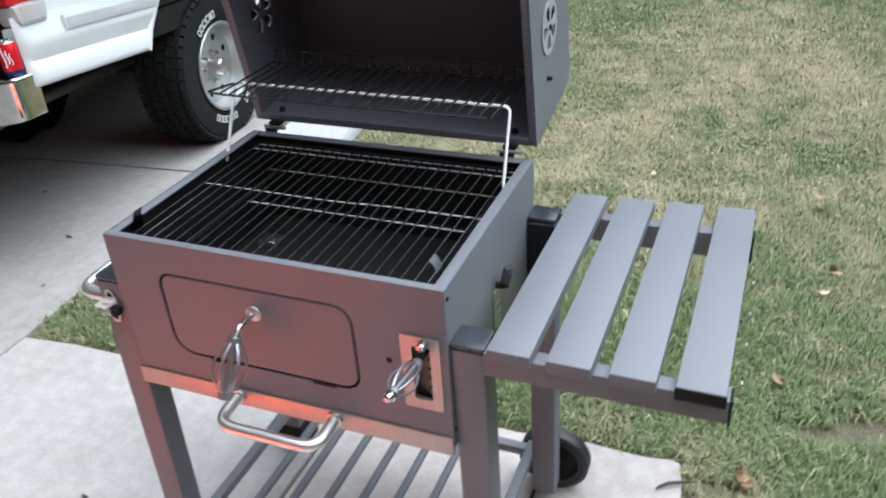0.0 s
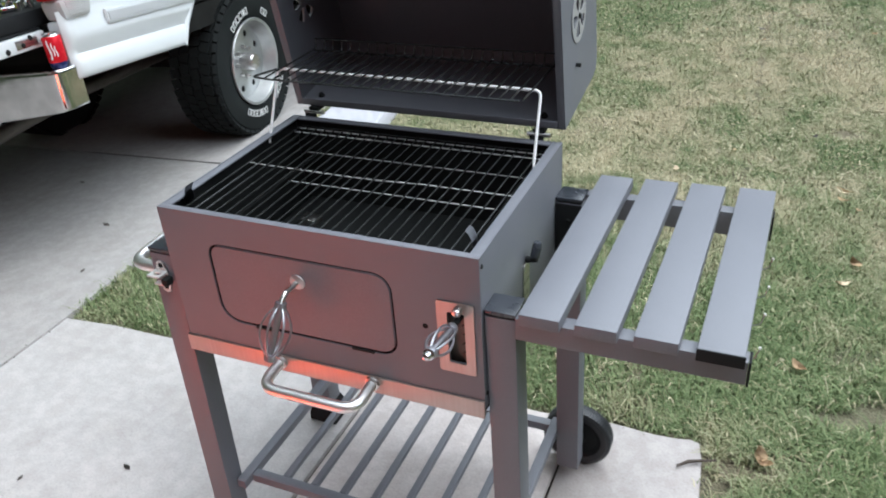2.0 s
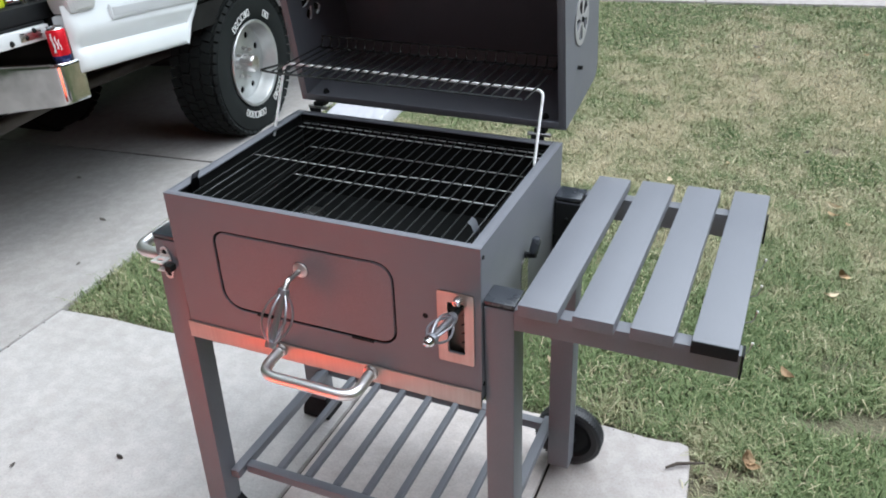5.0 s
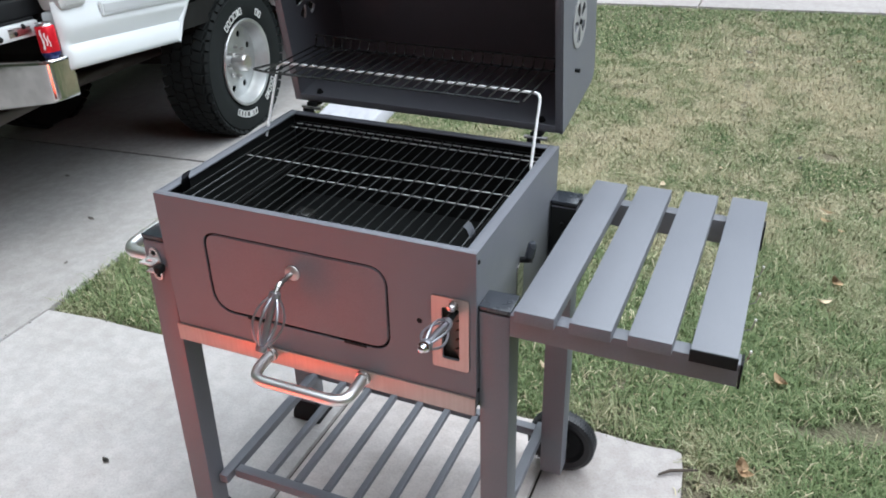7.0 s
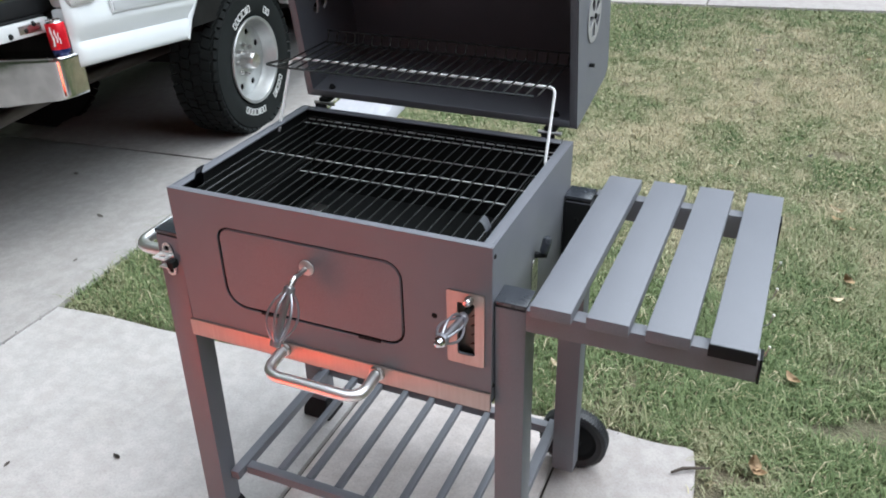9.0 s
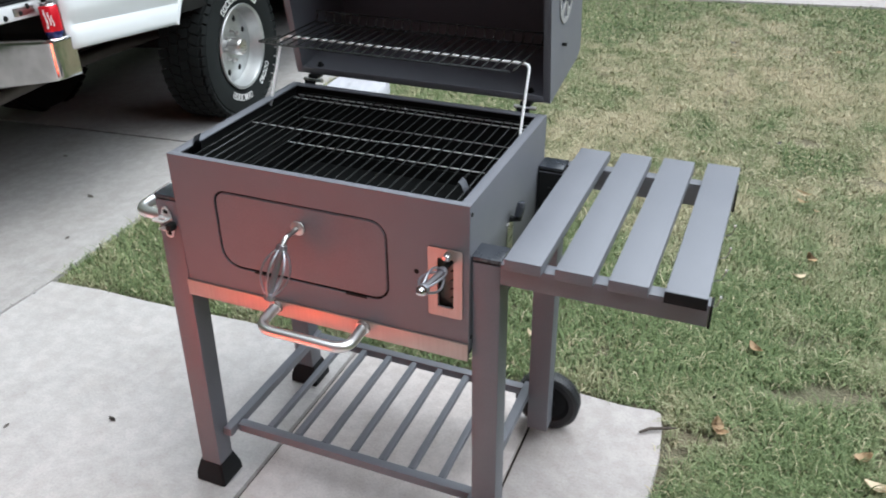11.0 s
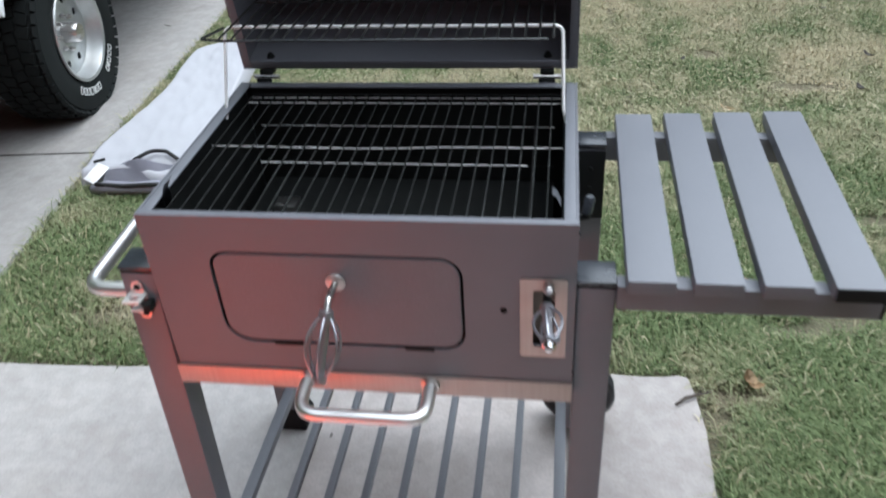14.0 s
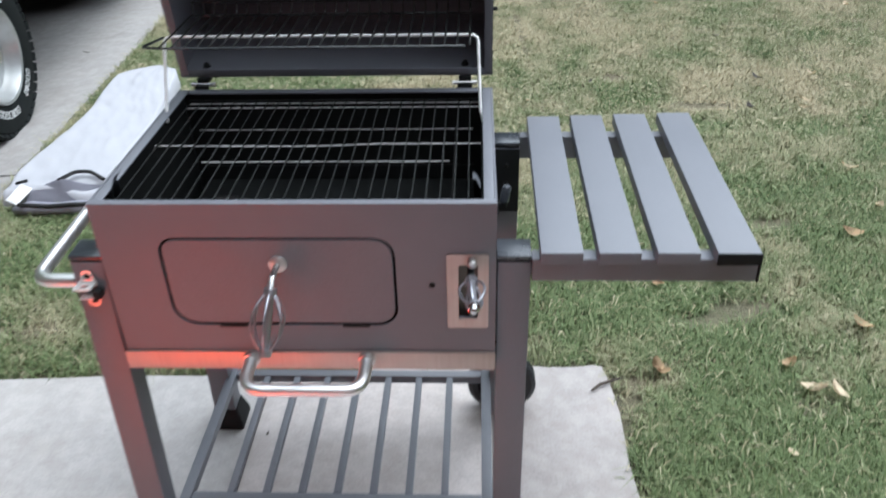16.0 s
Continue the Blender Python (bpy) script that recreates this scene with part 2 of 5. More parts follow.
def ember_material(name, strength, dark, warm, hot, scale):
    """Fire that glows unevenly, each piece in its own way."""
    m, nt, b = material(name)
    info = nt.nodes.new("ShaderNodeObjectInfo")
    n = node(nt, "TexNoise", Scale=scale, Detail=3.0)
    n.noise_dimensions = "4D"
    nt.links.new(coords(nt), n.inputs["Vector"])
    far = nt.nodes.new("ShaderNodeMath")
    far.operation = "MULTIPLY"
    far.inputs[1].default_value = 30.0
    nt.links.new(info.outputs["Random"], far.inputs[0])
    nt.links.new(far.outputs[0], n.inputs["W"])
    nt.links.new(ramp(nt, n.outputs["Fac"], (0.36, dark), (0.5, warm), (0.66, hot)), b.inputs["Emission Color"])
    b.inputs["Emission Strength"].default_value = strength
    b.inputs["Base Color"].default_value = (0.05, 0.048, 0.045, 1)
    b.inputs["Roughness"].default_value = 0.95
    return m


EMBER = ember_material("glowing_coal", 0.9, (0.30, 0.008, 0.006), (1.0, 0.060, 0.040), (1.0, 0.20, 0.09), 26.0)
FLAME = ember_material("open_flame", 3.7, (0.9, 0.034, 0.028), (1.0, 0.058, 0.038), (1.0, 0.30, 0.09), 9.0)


# ---- building helpers ----
def finish(name, bm, mat, smooth=None):
    me = bpy.data.meshes.new(name)
    bmesh.ops.recalc_face_normals(bm, faces=bm.faces)
    bm.to_mesh(me)
    bm.free()
    for m in mat if isinstance(mat, (list, tuple)) else (mat,):
        me.materials.append(m)
    if smooth is not None:
        me.shade_smooth()
        me.set_sharp_from_angle(angle=radians(smooth))
    return me


def part(name, bm, mat, parent, label="", smooth=35):
    ob = new(name, finish(name, bm, mat, smooth))
    ob.parent = parent
    return tagged(ob, label)


def thing(name, label, category, group="", at=None):
    ob = new(name)
    ob.empty_display_size = 0.1
    if at is not None:
        ob.matrix_world = at
    return tagged(ob, label, category, group)


def solid(name, bm, mat, label, category, group="", kind="", smooth=35):
    return tagged(new(name, finish(name, bm, mat, smooth)), label, category, group, kind)


def box(bm, lo, hi, bevel=0.0, m=None, seg=2):
    c = [(a + b) / 2 for a, b in zip(lo, hi)]
    s = [abs(b - a) for a, b in zip(lo, hi)]
    mat = Matrix.Translation(c) @ Matrix.Diagonal((*s, 1))
    g = bmesh.ops.create_cube(bm, size=1.0, matrix=mat)
    vs = g["verts"]
    if bevel:
        es = list({e for v in vs for e in v.link_edges})
        vs = list({v for f in bmesh.ops.bevel(bm, geom=es, offset=bevel, segments=seg, profile=0.6, affect="EDGES")["faces"] for v in f.verts} | {v for v in vs if v.is_valid})
    if m is not None:
        bmesh.ops.transform(bm, matrix=m, verts=[v for v in vs if v.is_valid])
    return bm


def boxed(lo, hi, bevel=0.0, m=None, seg=2):
    return box(bmesh.new(), lo, hi, bevel, m, seg)


def fillet(pts, r, n=6):
    """A polyline with its inner corners rounded to the radius r."""
    pts = [Vector(p) for p in pts]
    out = [pts[0]]
    for a, b, c in zip(pts, pts[1:], pts[2:]):
        u, v = (a - b).normalized(), (c - b).normalized()
        ang = u.angle(v)
        d = min(r / math.tan(ang / 2), (a - b).length * 0.48, (c - b).length * 0.48) if ang < 3.1 else 0.0
        if d < 1e-5:
            out.append(b)
            continue
        p, q = b + u * d, b + v * d
        out += [p.lerp(b, t).lerp(b.lerp(q, t), t) for t in [i / n for i in range(n + 1)]]
    return out + [pts[-1]]


def tube(bm, pts, r, n=8, closed=False):
    """A round bar along the points; r may be one radius or one per point."""
    pts = [Vector(p) for p in pts]
    k = len(pts)
    rs = r if isinstance(r, (list, tuple)) else [r] * k
    tan = [(pts[(i + 1) % k] - pts[i - 1] if closed or 0 < i < k - 1 else (pts[1] - pts[0] if i == 0 else pts[-1] - pts[-2])).normalized() for i in range(k)]
    side = tan[0].orthogonal().normalized()
    rings = []
    for i, p in enumerate(pts):
        if i:
            side = (side - tan[i] * side.dot(tan[i])).normalized()
        up = tan[i].cross(side)
        rings.append([bm.verts.new(p + (side * math.cos(a) + up * math.sin(a)) * rs[i]) for a in [2 * math.pi * j / n for j in range(n)]])
    for a, b in zip(rings, rings[1:] + (rings[:1] if closed else [])):
        for j in range(n):
            bm.faces.new((a[j], a[(j + 1) % n], b[(j + 1) % n], b[j]))
    if not closed:
        bm.faces.new(rings[0][::-1])
        bm.faces.new(rings[-1])
    return bm


def tubed(pts, r, n=8, closed=False):
    return tube(bmesh.new(), pts, r, n, closed)


def lathe(bm, profile, n=24, m=None):
    """Turns (radius, height) pairs round the z axis."""
    m = m or Matrix.Identity(4)
    rings = []
    for rad, h in profile:
        if rad < 1e-6:
            rings.append([bm.verts.new(m @ Vector((0, 0, h)))])
        else:
            rings.append([bm.verts.new(m @ Vector((rad * math.cos(a), rad * math.sin(a), h))) for a in [2 * math.pi * j / n for j in range(n)]])
    for a, b in zip(rings, rings[1:]):
        for j in range(n):
            if len(a) == 1 and len(b) == 1:
                continue
            if len(a) == 1:
                bm.faces.new((a[0], b[j], b[(j + 1) % n]))
            elif len(b) == 1:
                bm.faces.new((a[j], a[(j + 1) % n], b[0]))
            else:
                bm.faces.new((a[j], a[(j + 1) % n], b[(j + 1) % n], b[j]))
    return bm


def round_rect(x0, z0, x1, z1, r, n=6):
    rs = r if isinstance(r, (list, tuple)) else [r] * 4
    out = []
    for (cx, cz, a0), rr in zip(((x1, z1, 0), (x0, z1, 90), (x0, z0, 180), (x1, z0, 270)), rs):
        sx, sz = (1 if cx == x1 else -1), (1 if cz == z1 else -1)
        for i in range(n + 1):
            a = radians(a0 + 90 * i / n)
            out.append((cx - sx * rr + rr * math.cos(a), cz - sz * rr + rr * math.sin(a)))
    return out


def plate(outer, holes, thick, m):
    """A flat plate with holes in its own xy plane, thick along z, laid by m."""
    bm = bmesh.new()
    edges = []
    for loop in (outer, *holes):
        vs = [bm.verts.new((x, y, 0)) for x, y in loop]
        edges += [bm.edges.new((a, b)) for a, b in zip(vs, vs[1:] + vs[:1])]
    bmesh.ops.triangle_fill(bm, edges=edges, use_beauty=True, use_dissolve=False)
    if thick:
        g = bmesh.ops.extrude_face_region(bm, geom=bm.faces[:])
        bmesh.ops.translate(bm, vec=(0, 0, thick), verts=[v for v in g["geom"] if isinstance(v, bmesh.types.BMVert)])
    bmesh.ops.transform(bm, matrix=m, verts=bm.verts)
    return bm


def prism(poly, thick, m):
    """A plate without holes."""
    return plate(poly, (), thick, m)


def disc(n, r, c=(0, 0)):
    return [(c[0] + r * math.cos(2 * math.pi * i / n), c[1] + r * math.sin(2 * math.pi * i / n)) for i in range(n)]


FRONT = Matrix(((1, 0, 0, 0), (0, 0, -1, 0), (0, 1, 0, 0), (0, 0, 0, 1)))  # plate xy -> world xz, thick towards -y
SIDE = Matrix(((0, 0, 1, 0), (1, 0, 0, 0), (0, 1, 0, 0), (0, 0, 0, 1)))  # plate xy -> world yz, thick towards +x


def petals(n, r0, r1, c, turn=0.0):
    """Wedge-shaped vent holes round the point c."""
    out = []
    for i in range(n):
        mid, half = 2 * math.pi * i / n + turn, 0.62 * math.pi / n
        pts = [(r0, -half * 0.5), (r0, half * 0.5), ((r0 + r1) / 2, half), (r1 * 0.95, half * 0.8), (r1, 0), (r1 * 0.95, -half * 0.8), ((r0 + r1) / 2, -half)]
        out.append([(c[0] + r * math.cos(mid + a), c[1] + r * math.sin(mid + a)) for r, a in pts])
    return out


# ---- ground ----
def flat(pts, z):
    bm = bmesh.new()
    bm.faces.new([bm.verts.new((x, y, z)) for x, y in pts])
    return bm


FALL = 0.075  # the driveway falls away to the side


def drive_z(x):
    return -FALL * max(0.0, -1.46 - x)


def slab(name, pts, top=0.0, deep=0.12, mat=SLAB_A, parent=None, tilted=False):
    """A cast slab with a slightly rounded upper edge."""
    bm = bmesh.new()
    f = bm.faces.new([bm.verts.new((x, y, top - deep)) for x, y in pts])
    g = bmesh.ops.extrude_face_region(bm, geom=[f])
    up = [v for v in g["geom"] if isinstance(v, bmesh.types.BMVert)]
    bmesh.ops.translate(bm, vec=(0, 0, deep), verts=up)
    edges = [e for e in bm.edges if all(v.co.z > top - 0.001 for v in e.verts)]
    bmesh.ops.bevel(bm, geom=edges, offset=0.008, segments=2, profile=0.5, affect="EDGES")
    if tilted:
        for v in bm.verts:
            v.co.z += drive_z(v.co.x)
    ob = new(name, finish(name, bm, mat, 40))
    ob.parent = parent
    return ob


def pad_back(x):
    """Where the pad's back edge meets the lawn."""
    return 0.655 + 0.0455 * x


def pad_right(y):
    return 0.655 - 0.036 * y


def drive_edge(y):
    """The driveway's edge along the lawn."""
    return -1.425 - 0.0735 * y + 0.012 * math.sin(2.1 * y)


def walk_edge(x):
    return 5.68 + 0.16 * x


def ground_sheet():
    """One sheet to the horizon that follows the driveway's fall."""
    bm = bmesh.new()
    xs, ys = [-900, -7.0, -6.5, -5.6, -4.5, -3.0, -1.75, -1.46, 0, 900], [-900, -7.5, 0, 5.5, 900]
    g = [[bm.verts.new((x, y, -0.022 + (drive_z(max(x, -5.6)) - 0.03 * (x < -1.75) if -900 < x else 0.0))) for x in xs] for y in ys]
    for a, b in zip(g, g[1:]):
        for i in range(len(xs) - 1):
            bm.faces.new((a[i], a[i + 1], b[i + 1], b[i]))
    return bm


GROUND = solid("ground", ground_sheet(), SOIL, "wide lawn floor of green and dry thatch", "lawn", kind="structure", smooth=None)

pavement = tagged(new("pavement"), "pale concrete pad of cast slabs beside the lawn", "concrete pad", kind="structure")
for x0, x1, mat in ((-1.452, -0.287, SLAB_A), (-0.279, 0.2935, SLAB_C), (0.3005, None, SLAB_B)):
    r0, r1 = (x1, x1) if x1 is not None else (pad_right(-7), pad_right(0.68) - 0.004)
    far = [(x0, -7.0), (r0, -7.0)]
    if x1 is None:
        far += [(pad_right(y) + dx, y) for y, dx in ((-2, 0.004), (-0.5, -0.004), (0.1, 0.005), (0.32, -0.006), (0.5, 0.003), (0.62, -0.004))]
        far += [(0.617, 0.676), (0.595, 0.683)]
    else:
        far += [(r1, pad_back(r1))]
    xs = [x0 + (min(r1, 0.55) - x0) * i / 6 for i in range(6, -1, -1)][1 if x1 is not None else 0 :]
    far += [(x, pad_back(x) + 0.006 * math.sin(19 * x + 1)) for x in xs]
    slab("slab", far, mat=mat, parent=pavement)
slab("joint_bed", [(-1.47, -7), (0.62, -7), (0.60, 0.55), (-1.47, 0.55)], -0.014, 0.05, SEAM, pavement)

road = tagged(new("driveway"), "long concrete driveway with a dark cross joint", "driveway", kind="structure")
for y0, y1 in ((-7.0, -1.9), (-1.89, 1.825), (1.837, 5.2)):
    ys = [y0 + (y1 - y0) * i / 12 for i in range(13)]
    edge = [(drive_edge(y) if y > 0.58 else -1.459, y - 0.06 * (1.5 + drive_edge(y))) for y in ys]
    slab("slab", [(-5.6, y0 + 0.25), *edge, (-5.6, y1 + 0.25)], mat=SLAB_D, parent=road, tilted=True)
slab("joint_bed", [(-5.5, -6.7), (-1.5, -6.9), (-1.53, 1.0), (-1.72, 5.0), (-5.5, 5.2)], -0.014, 0.05, SEAM, road, True)

path = tagged(new("sidewalk"), "pale concrete sidewalk beyond the lawn", "sidewalk", kind="structure")
for i in range(-8, 10):
    a, b = i * 1.5, i * 1.5 + 1.49
    slab("slab", [(a, walk_edge(a)), (b, walk_edge(b)), (b, walk_edge(b) + 1.6), (a, walk_edge(a) + 1.6)], 0.0, 0.1, SLAB_B, path)

# unseen walls added on all four sides to block low sky light
solid("wall_south", boxed((-9.0, -3.4, -0.1), (9.0, -3.1, 6.2)), WALL_PAINT, "plain unseen red-brown wall added behind the pad to block sky light", "house wall", kind="structure", smooth=None)
solid("wall_west", boxed((-4.20, -3.0, -0.5), (-3.90, 14.0, 9.0)), SKY_BLOCK, "tall dark unseen block added to shade the driveway", "hedge", kind="structure", smooth=None)
solid("wall_east", boxed((9.0, -4.0, -0.1), (9.4, 15.0, 5.0)), SKY_BLOCK, "tall dark unseen block added beside the lawn to cut sky light", "hedge", kind="structure", smooth=None)
solid("wall_north", boxed((-5.0, 14.01, -0.1), (9.0, 14.4, 9.0)), SKY_BLOCK, "tall dark unseen block added beyond the sidewalk to cut sky light", "hedge", kind="structure", smooth=None)


def grid_noise(x, y, per_metre, seed):
    """Smooth noise from 0 to 1 over the lawn, with so many cells per metre."""
    g = np.random.default_rng(seed).random((97, 97))
    u, v = x * per_metre + 400.3, y * per_metre + 400.7
    i, j = np.floor(u).astype(int), np.floor(v).astype(int)
    a, b = u - i, v - j
    a, b = a * a * (3 - 2 * a), b * b * (3 - 2 * b)
    i0, i1, j0, j1 = i % 97, (i + 1) % 97, j % 97, (j + 1) % 97
    return (g[i0, j0] * (1 - a) + g[i1, j0] * a) * (1 - b) + (g[i0, j1] * (1 - a) + g[i1, j1] * a) * b


def blots(x, y, spots):
    """Soft round patches: centre, radii and weight of each."""
    return sum(w * np.exp(-(((x - cx) / rx) ** 2 + ((y - cy) / ry) ** 2)) for cx, cy, rx, ry, w in spots)


DRY_SPOTS = ((0.35, 3.4, 1.0, 0.9, 0.20), (0.75, 4.0, 0.8, 0.5, 0.12), (-0.1, 2.4, 0.32, 0.45, 0.25), (0.55, 2.1, 0.30, 0.30, 0.12), (1.35, 2.5, 0.22, 0.12, 0.45), (0.95, 2.9, 0.10, 0.08, 0.4), (2.3, 2.9, 0.4, 0.3, 0.15), (-1.0, 0.85, 0.20, 0.12, 0.3),
             (-0.3, 4.75, 0.35, 0.45, -0.62), (1.13, 4.1, 0.14, 0.2, -0.4), (1.05, 2.55, 0.26, 0.30, -0.30), (1.55, 3.2, 0.35, 0.35, -0.26), (2.1, 3.6, 0.4, 0.3, -0.2), (1.8, 1.9, 0.5, 0.35, -0.14), (1.05, 0.10, 0.45, 0.36, -0.26), (0.45, 0.95, 0.35, 0.14, -0.2), (1.25, 5.6, 0.4, 0.2, -0.25))
BARE_SPOTS = ((0.96, 0.90, 0.11, 0.05, 1.2), (1.09, 0.96, 0.10, 0.045, 1.2), (1.15, 0.53, 0.08, 0.045, 1.0), (0.89, 1.17, 0.20, 0.06, 0.9), (0.75, 1.53, 0.14, 0.05, 1.2), (0.95, 2.89, 0.07, 0.05, 1.6), (1.35, 2.52, 0.14, 0.06, 1.6), (0.77, 0.63, 0.07, 0.03, 1.2), (1.37, 0.80, 0.08, 0.04, 1.0),
              (1.30, 1.45, 0.10, 0.05, 1.0), (-1.05, 0.84, 0.12, 0.05, 1.3), (-0.80, 0.74, 0.12, 0.04, 1.0), (1.72, 2.42, 0.12, 0.05, 0.9), (0.3, 2.26, 0.1, 0.05, 0.8), (0.68, 0.52, 0.05, 0.12, 1.3))


def lawn(name, regions, seed, label):
    """Blades of mown grass, green or dry by the place where they grow; far ones are a single leaf point."""
    rng = np.random.default_rng(seed)
    V, off, quads, tris, dryness = [], 0, [], [], []
    for (xa, xb, ya, yb), count, tall, wide, near_by in regions:
        x, y = rng.uniform(xa, xb, count), rng.uniform(ya, yb, count)
        de = -1.425 - 0.0735 * y + 0.012 * np.sin(2.1 * y)
        on = ((y > 0.672 + 0.0455 * x + rng.normal(0, 0.008, count)) & (x > de + rng.normal(0, 0.012, count))) | (x > 0.655 - 0.036 * y + rng.normal(0.004, 0.010, count))
        on &= y < 5.68 + 0.16 * x
        worn = 0.55 * grid_noise(x, y, 2.3, 31) + 0.45 * grid_noise(x, y, 7.0, 32)
        tuft = grid_noise(x, y, 24.0, 33)
        rim = np.minimum(np.abs(x - 0.655 + 0.036 * y), np.abs(y - 0.655 - 0.0455 * x))
        thin = 1.5 * (worn - 0.5) + 0.8 * (tuft - 0.5) + blots(x, y, BARE_SPOTS) + 0.7 * np.exp(-((rim / 0.028) ** 2))
        on &= rng.uniform(0.0, 1.0, count) > thin - 0.12
        x, y, thin = x[on], y[on], thin[on]
        n = len(x)
        dry = 0.25 + 0.75 * (grid_noise(x, y, 1.1, 41) - 0.5) + 0.52 * (grid_noise(x, y, 3.6, 42) - 0.5) + 0.65 * (grid_noise(x, y, 12.0, 43) - 0.5) + blots(x, y, DRY_SPOTS) - 0.27 * np.clip((1.9 - y) / 0.8, 0, 1) + 0.05 * np.clip((y - 1.9) / 0.6, 0, 1)
        dry = np.clip(dry + rng.normal(0, 0.13 if near_by else 0.08, n) + 0.25 * np.clip(thin, 0, 1), 0, 1)
        straw = rng.random(n) < (0.04 if near_by else 0.08)
        dry[straw] = rng.uniform(0.75, 1.0, straw.sum())
        a, lean = rng.uniform(0, 2 * np.pi, n), rng.uniform(0.55, 1.45, n)
        lean[straw] = rng.uniform(1.35, 1.5, straw.sum())
        h, w = tall * rng.lognormal(0, 0.36, n), wide * rng.uniform(0.55, 1.3, n)
        dx, dy = np.cos(a), np.sin(a)
        px, py = -dy * w / 2, dx * w / 2
        z0 = np.full(n, -0.024)
        z0[straw] += rng.uniform(0.002, 0.016, straw.sum())
        curl = rng.uniform(0.8, 1.5, n)
        tx, ty, tz = x + dx * h * np.sin(lean) * curl * 0.9, y + dy * h * np.sin(lean) * curl * 0.9, np.maximum(z0 + h * np.cos(lean), -0.015)
        low = [np.stack([x - px, y - py, z0], 1), np.stack([x + px, y + py, z0], 1)]
        tip = np.stack([tx, ty, tz], 1)
        if near_by:
            mx, my, mz = x + dx * h * 0.35 * np.sin(lean), y + dy * h * 0.35 * np.sin(lean), z0 + h * 0.62 * np.cos(lean * 0.6)
            v = np.stack([*low, np.stack([mx + px * 0.8, my + py * 0.8, mz], 1), np.stack([mx - px * 0.8, my - py * 0.8, mz], 1), tip], 1)
            i = off + 5 * np.arange(n)
            quads.append(np.stack([i, i + 1, i + 2, i + 3], 1))
            tris.append(np.stack([i + 3, i + 2, i + 4], 1))
        else:
            v = np.stack([*low, tip], 1)
            i = off + 3 * np.arange(n)
            tris.append(np.stack([i, i + 1, i + 2], 1))
        k = v.shape[1]
        V.append(v.reshape(-1, 3))
        dryness.append(np.repeat(dry, k))
        off += k * n
    V, Q, T = np.concatenate(V), np.concatenate(quads), np.concatenate(tris)
    me = bpy.data.meshes.new(name)
    me.vertices.add(len(V))
    me.vertices.foreach_set("co", V.astype(np.float32).ravel())
    me.loops.add(Q.size + T.size)
    me.loops.foreach_set("vertex_index", np.concatenate([Q.ravel(), T.ravel()]).astype(np.int32))
    me.polygons.add(len(Q) + len(T))
    me.polygons.foreach_set("loop_start", np.concatenate([np.arange(len(Q)) * 4, Q.size + np.arange(len(T)) * 3]).astype(np.int32))
    me.update(calc_edges=True)
    me.attributes.new("dryness", "FLOAT", "POINT").data.foreach_set("value", np.concatenate(dryness).astype(np.float32))
    me.materials.append(BLADE)
    return tagged(new(name, me), label, "grass", kind="stuff")


lawn("grass", (
    ((0.60, 2.0, -0.1, 2.2), 190000, 0.036, 0.0032, True),
    ((-1.65, 0.75, 0.55, 2.2), 120000, 0.034, 0.0034, True),
    ((-1.9, 3.2, 2.2, 4.2), 430000, 0.026, 0.0050, False),
    ((2.0, 3.0, 0.0, 2.2), 26000, 0.036, 0.0060, False),
    ((-1.9, 5.0, 4.2, 6.6), 300000, 0.026, 0.0065, False),
    ((0.62, 3.0, -3.0, -0.1), 90000, 0.036, 0.0080, False),
    ((3.0, 8.9, -3.0, 2.2), 110000, 0.034, 0.0130, False),
    ((3.2, 8.9, 2.2, 7.0), 100000, 0.034, 0.0130, False),
), 5, "mown lawn grass with green and dry brown patches")


# ---- the grill ----
W, D, TOP, LOW = 0.305, 0.456, 0.887, 0.578
grill = thing("charcoal_grill", "dark grey steel charcoal grill, lid open, on a concrete pad", "charcoal grill")

# firebox: four walls with a turned-in rim, and a floor
DOOR = round_rect(-0.2085, 0.6665, 0.1465, 0.8245, (0.030, 0.024, 0.038, 0.030))
DOOR_HOLE = round_rect(-0.2130, 0.6620, 0.1510, 0.8290, (0.034, 0.028, 0.042, 0.034))
SLOT = round_rect(0.247, 0.680, 0.277, 0.781, 0.003, 2)
front = plate([(-W, LOW), (W, LOW), (W, TOP), (-W, TOP)], [DOOR_HOLE, SLOT], 0.003, Matrix.Translation((0, 0.003, 0)) @ FRONT)
box(front, (-W, 0.0035, TOP - 0.003), (W, 0.014, TOP), 0.001)
firebox = part("firebox", front, PAINT, grill, "charcoal grey front wall with a turned rim")
for s in (-1, 1):
    bm = boxed((s * W - (0.003 if s > 0 else 0), 0.004, LOW + 0.012), (s * W + (0 if s > 0 else 0.003), D, TOP - 0.0004))
    x = s * (W - 0.0195)
    box(bm, (min(x, s * (W - 0.0035)), 0.0145, TOP - 0.004), (max(x, s * (W - 0.0035)), D - 0.004, TOP - 0.0006), 0.001)
    part("side_wall", bm, PAINT, grill)
bm = boxed((-W + 0.004, D - 0.003, LOW + 0.012), (W - 0.004, D, TOP - 0.001))
box(bm, (-W + 0.021, D - 0.018, TOP - 0.004), (W - 0.021, D - 0.0035, TOP - 0.0012), 0.001)
part("back_wall", bm, PAINT, grill)
part("floor_pan", boxed((-W + 0.004, 0.005, LOW + 0.02), (W - 0.004, D - 0.004, LOW + 0.024)), BLACK_STEEL, grill, "soot-black floor pan")
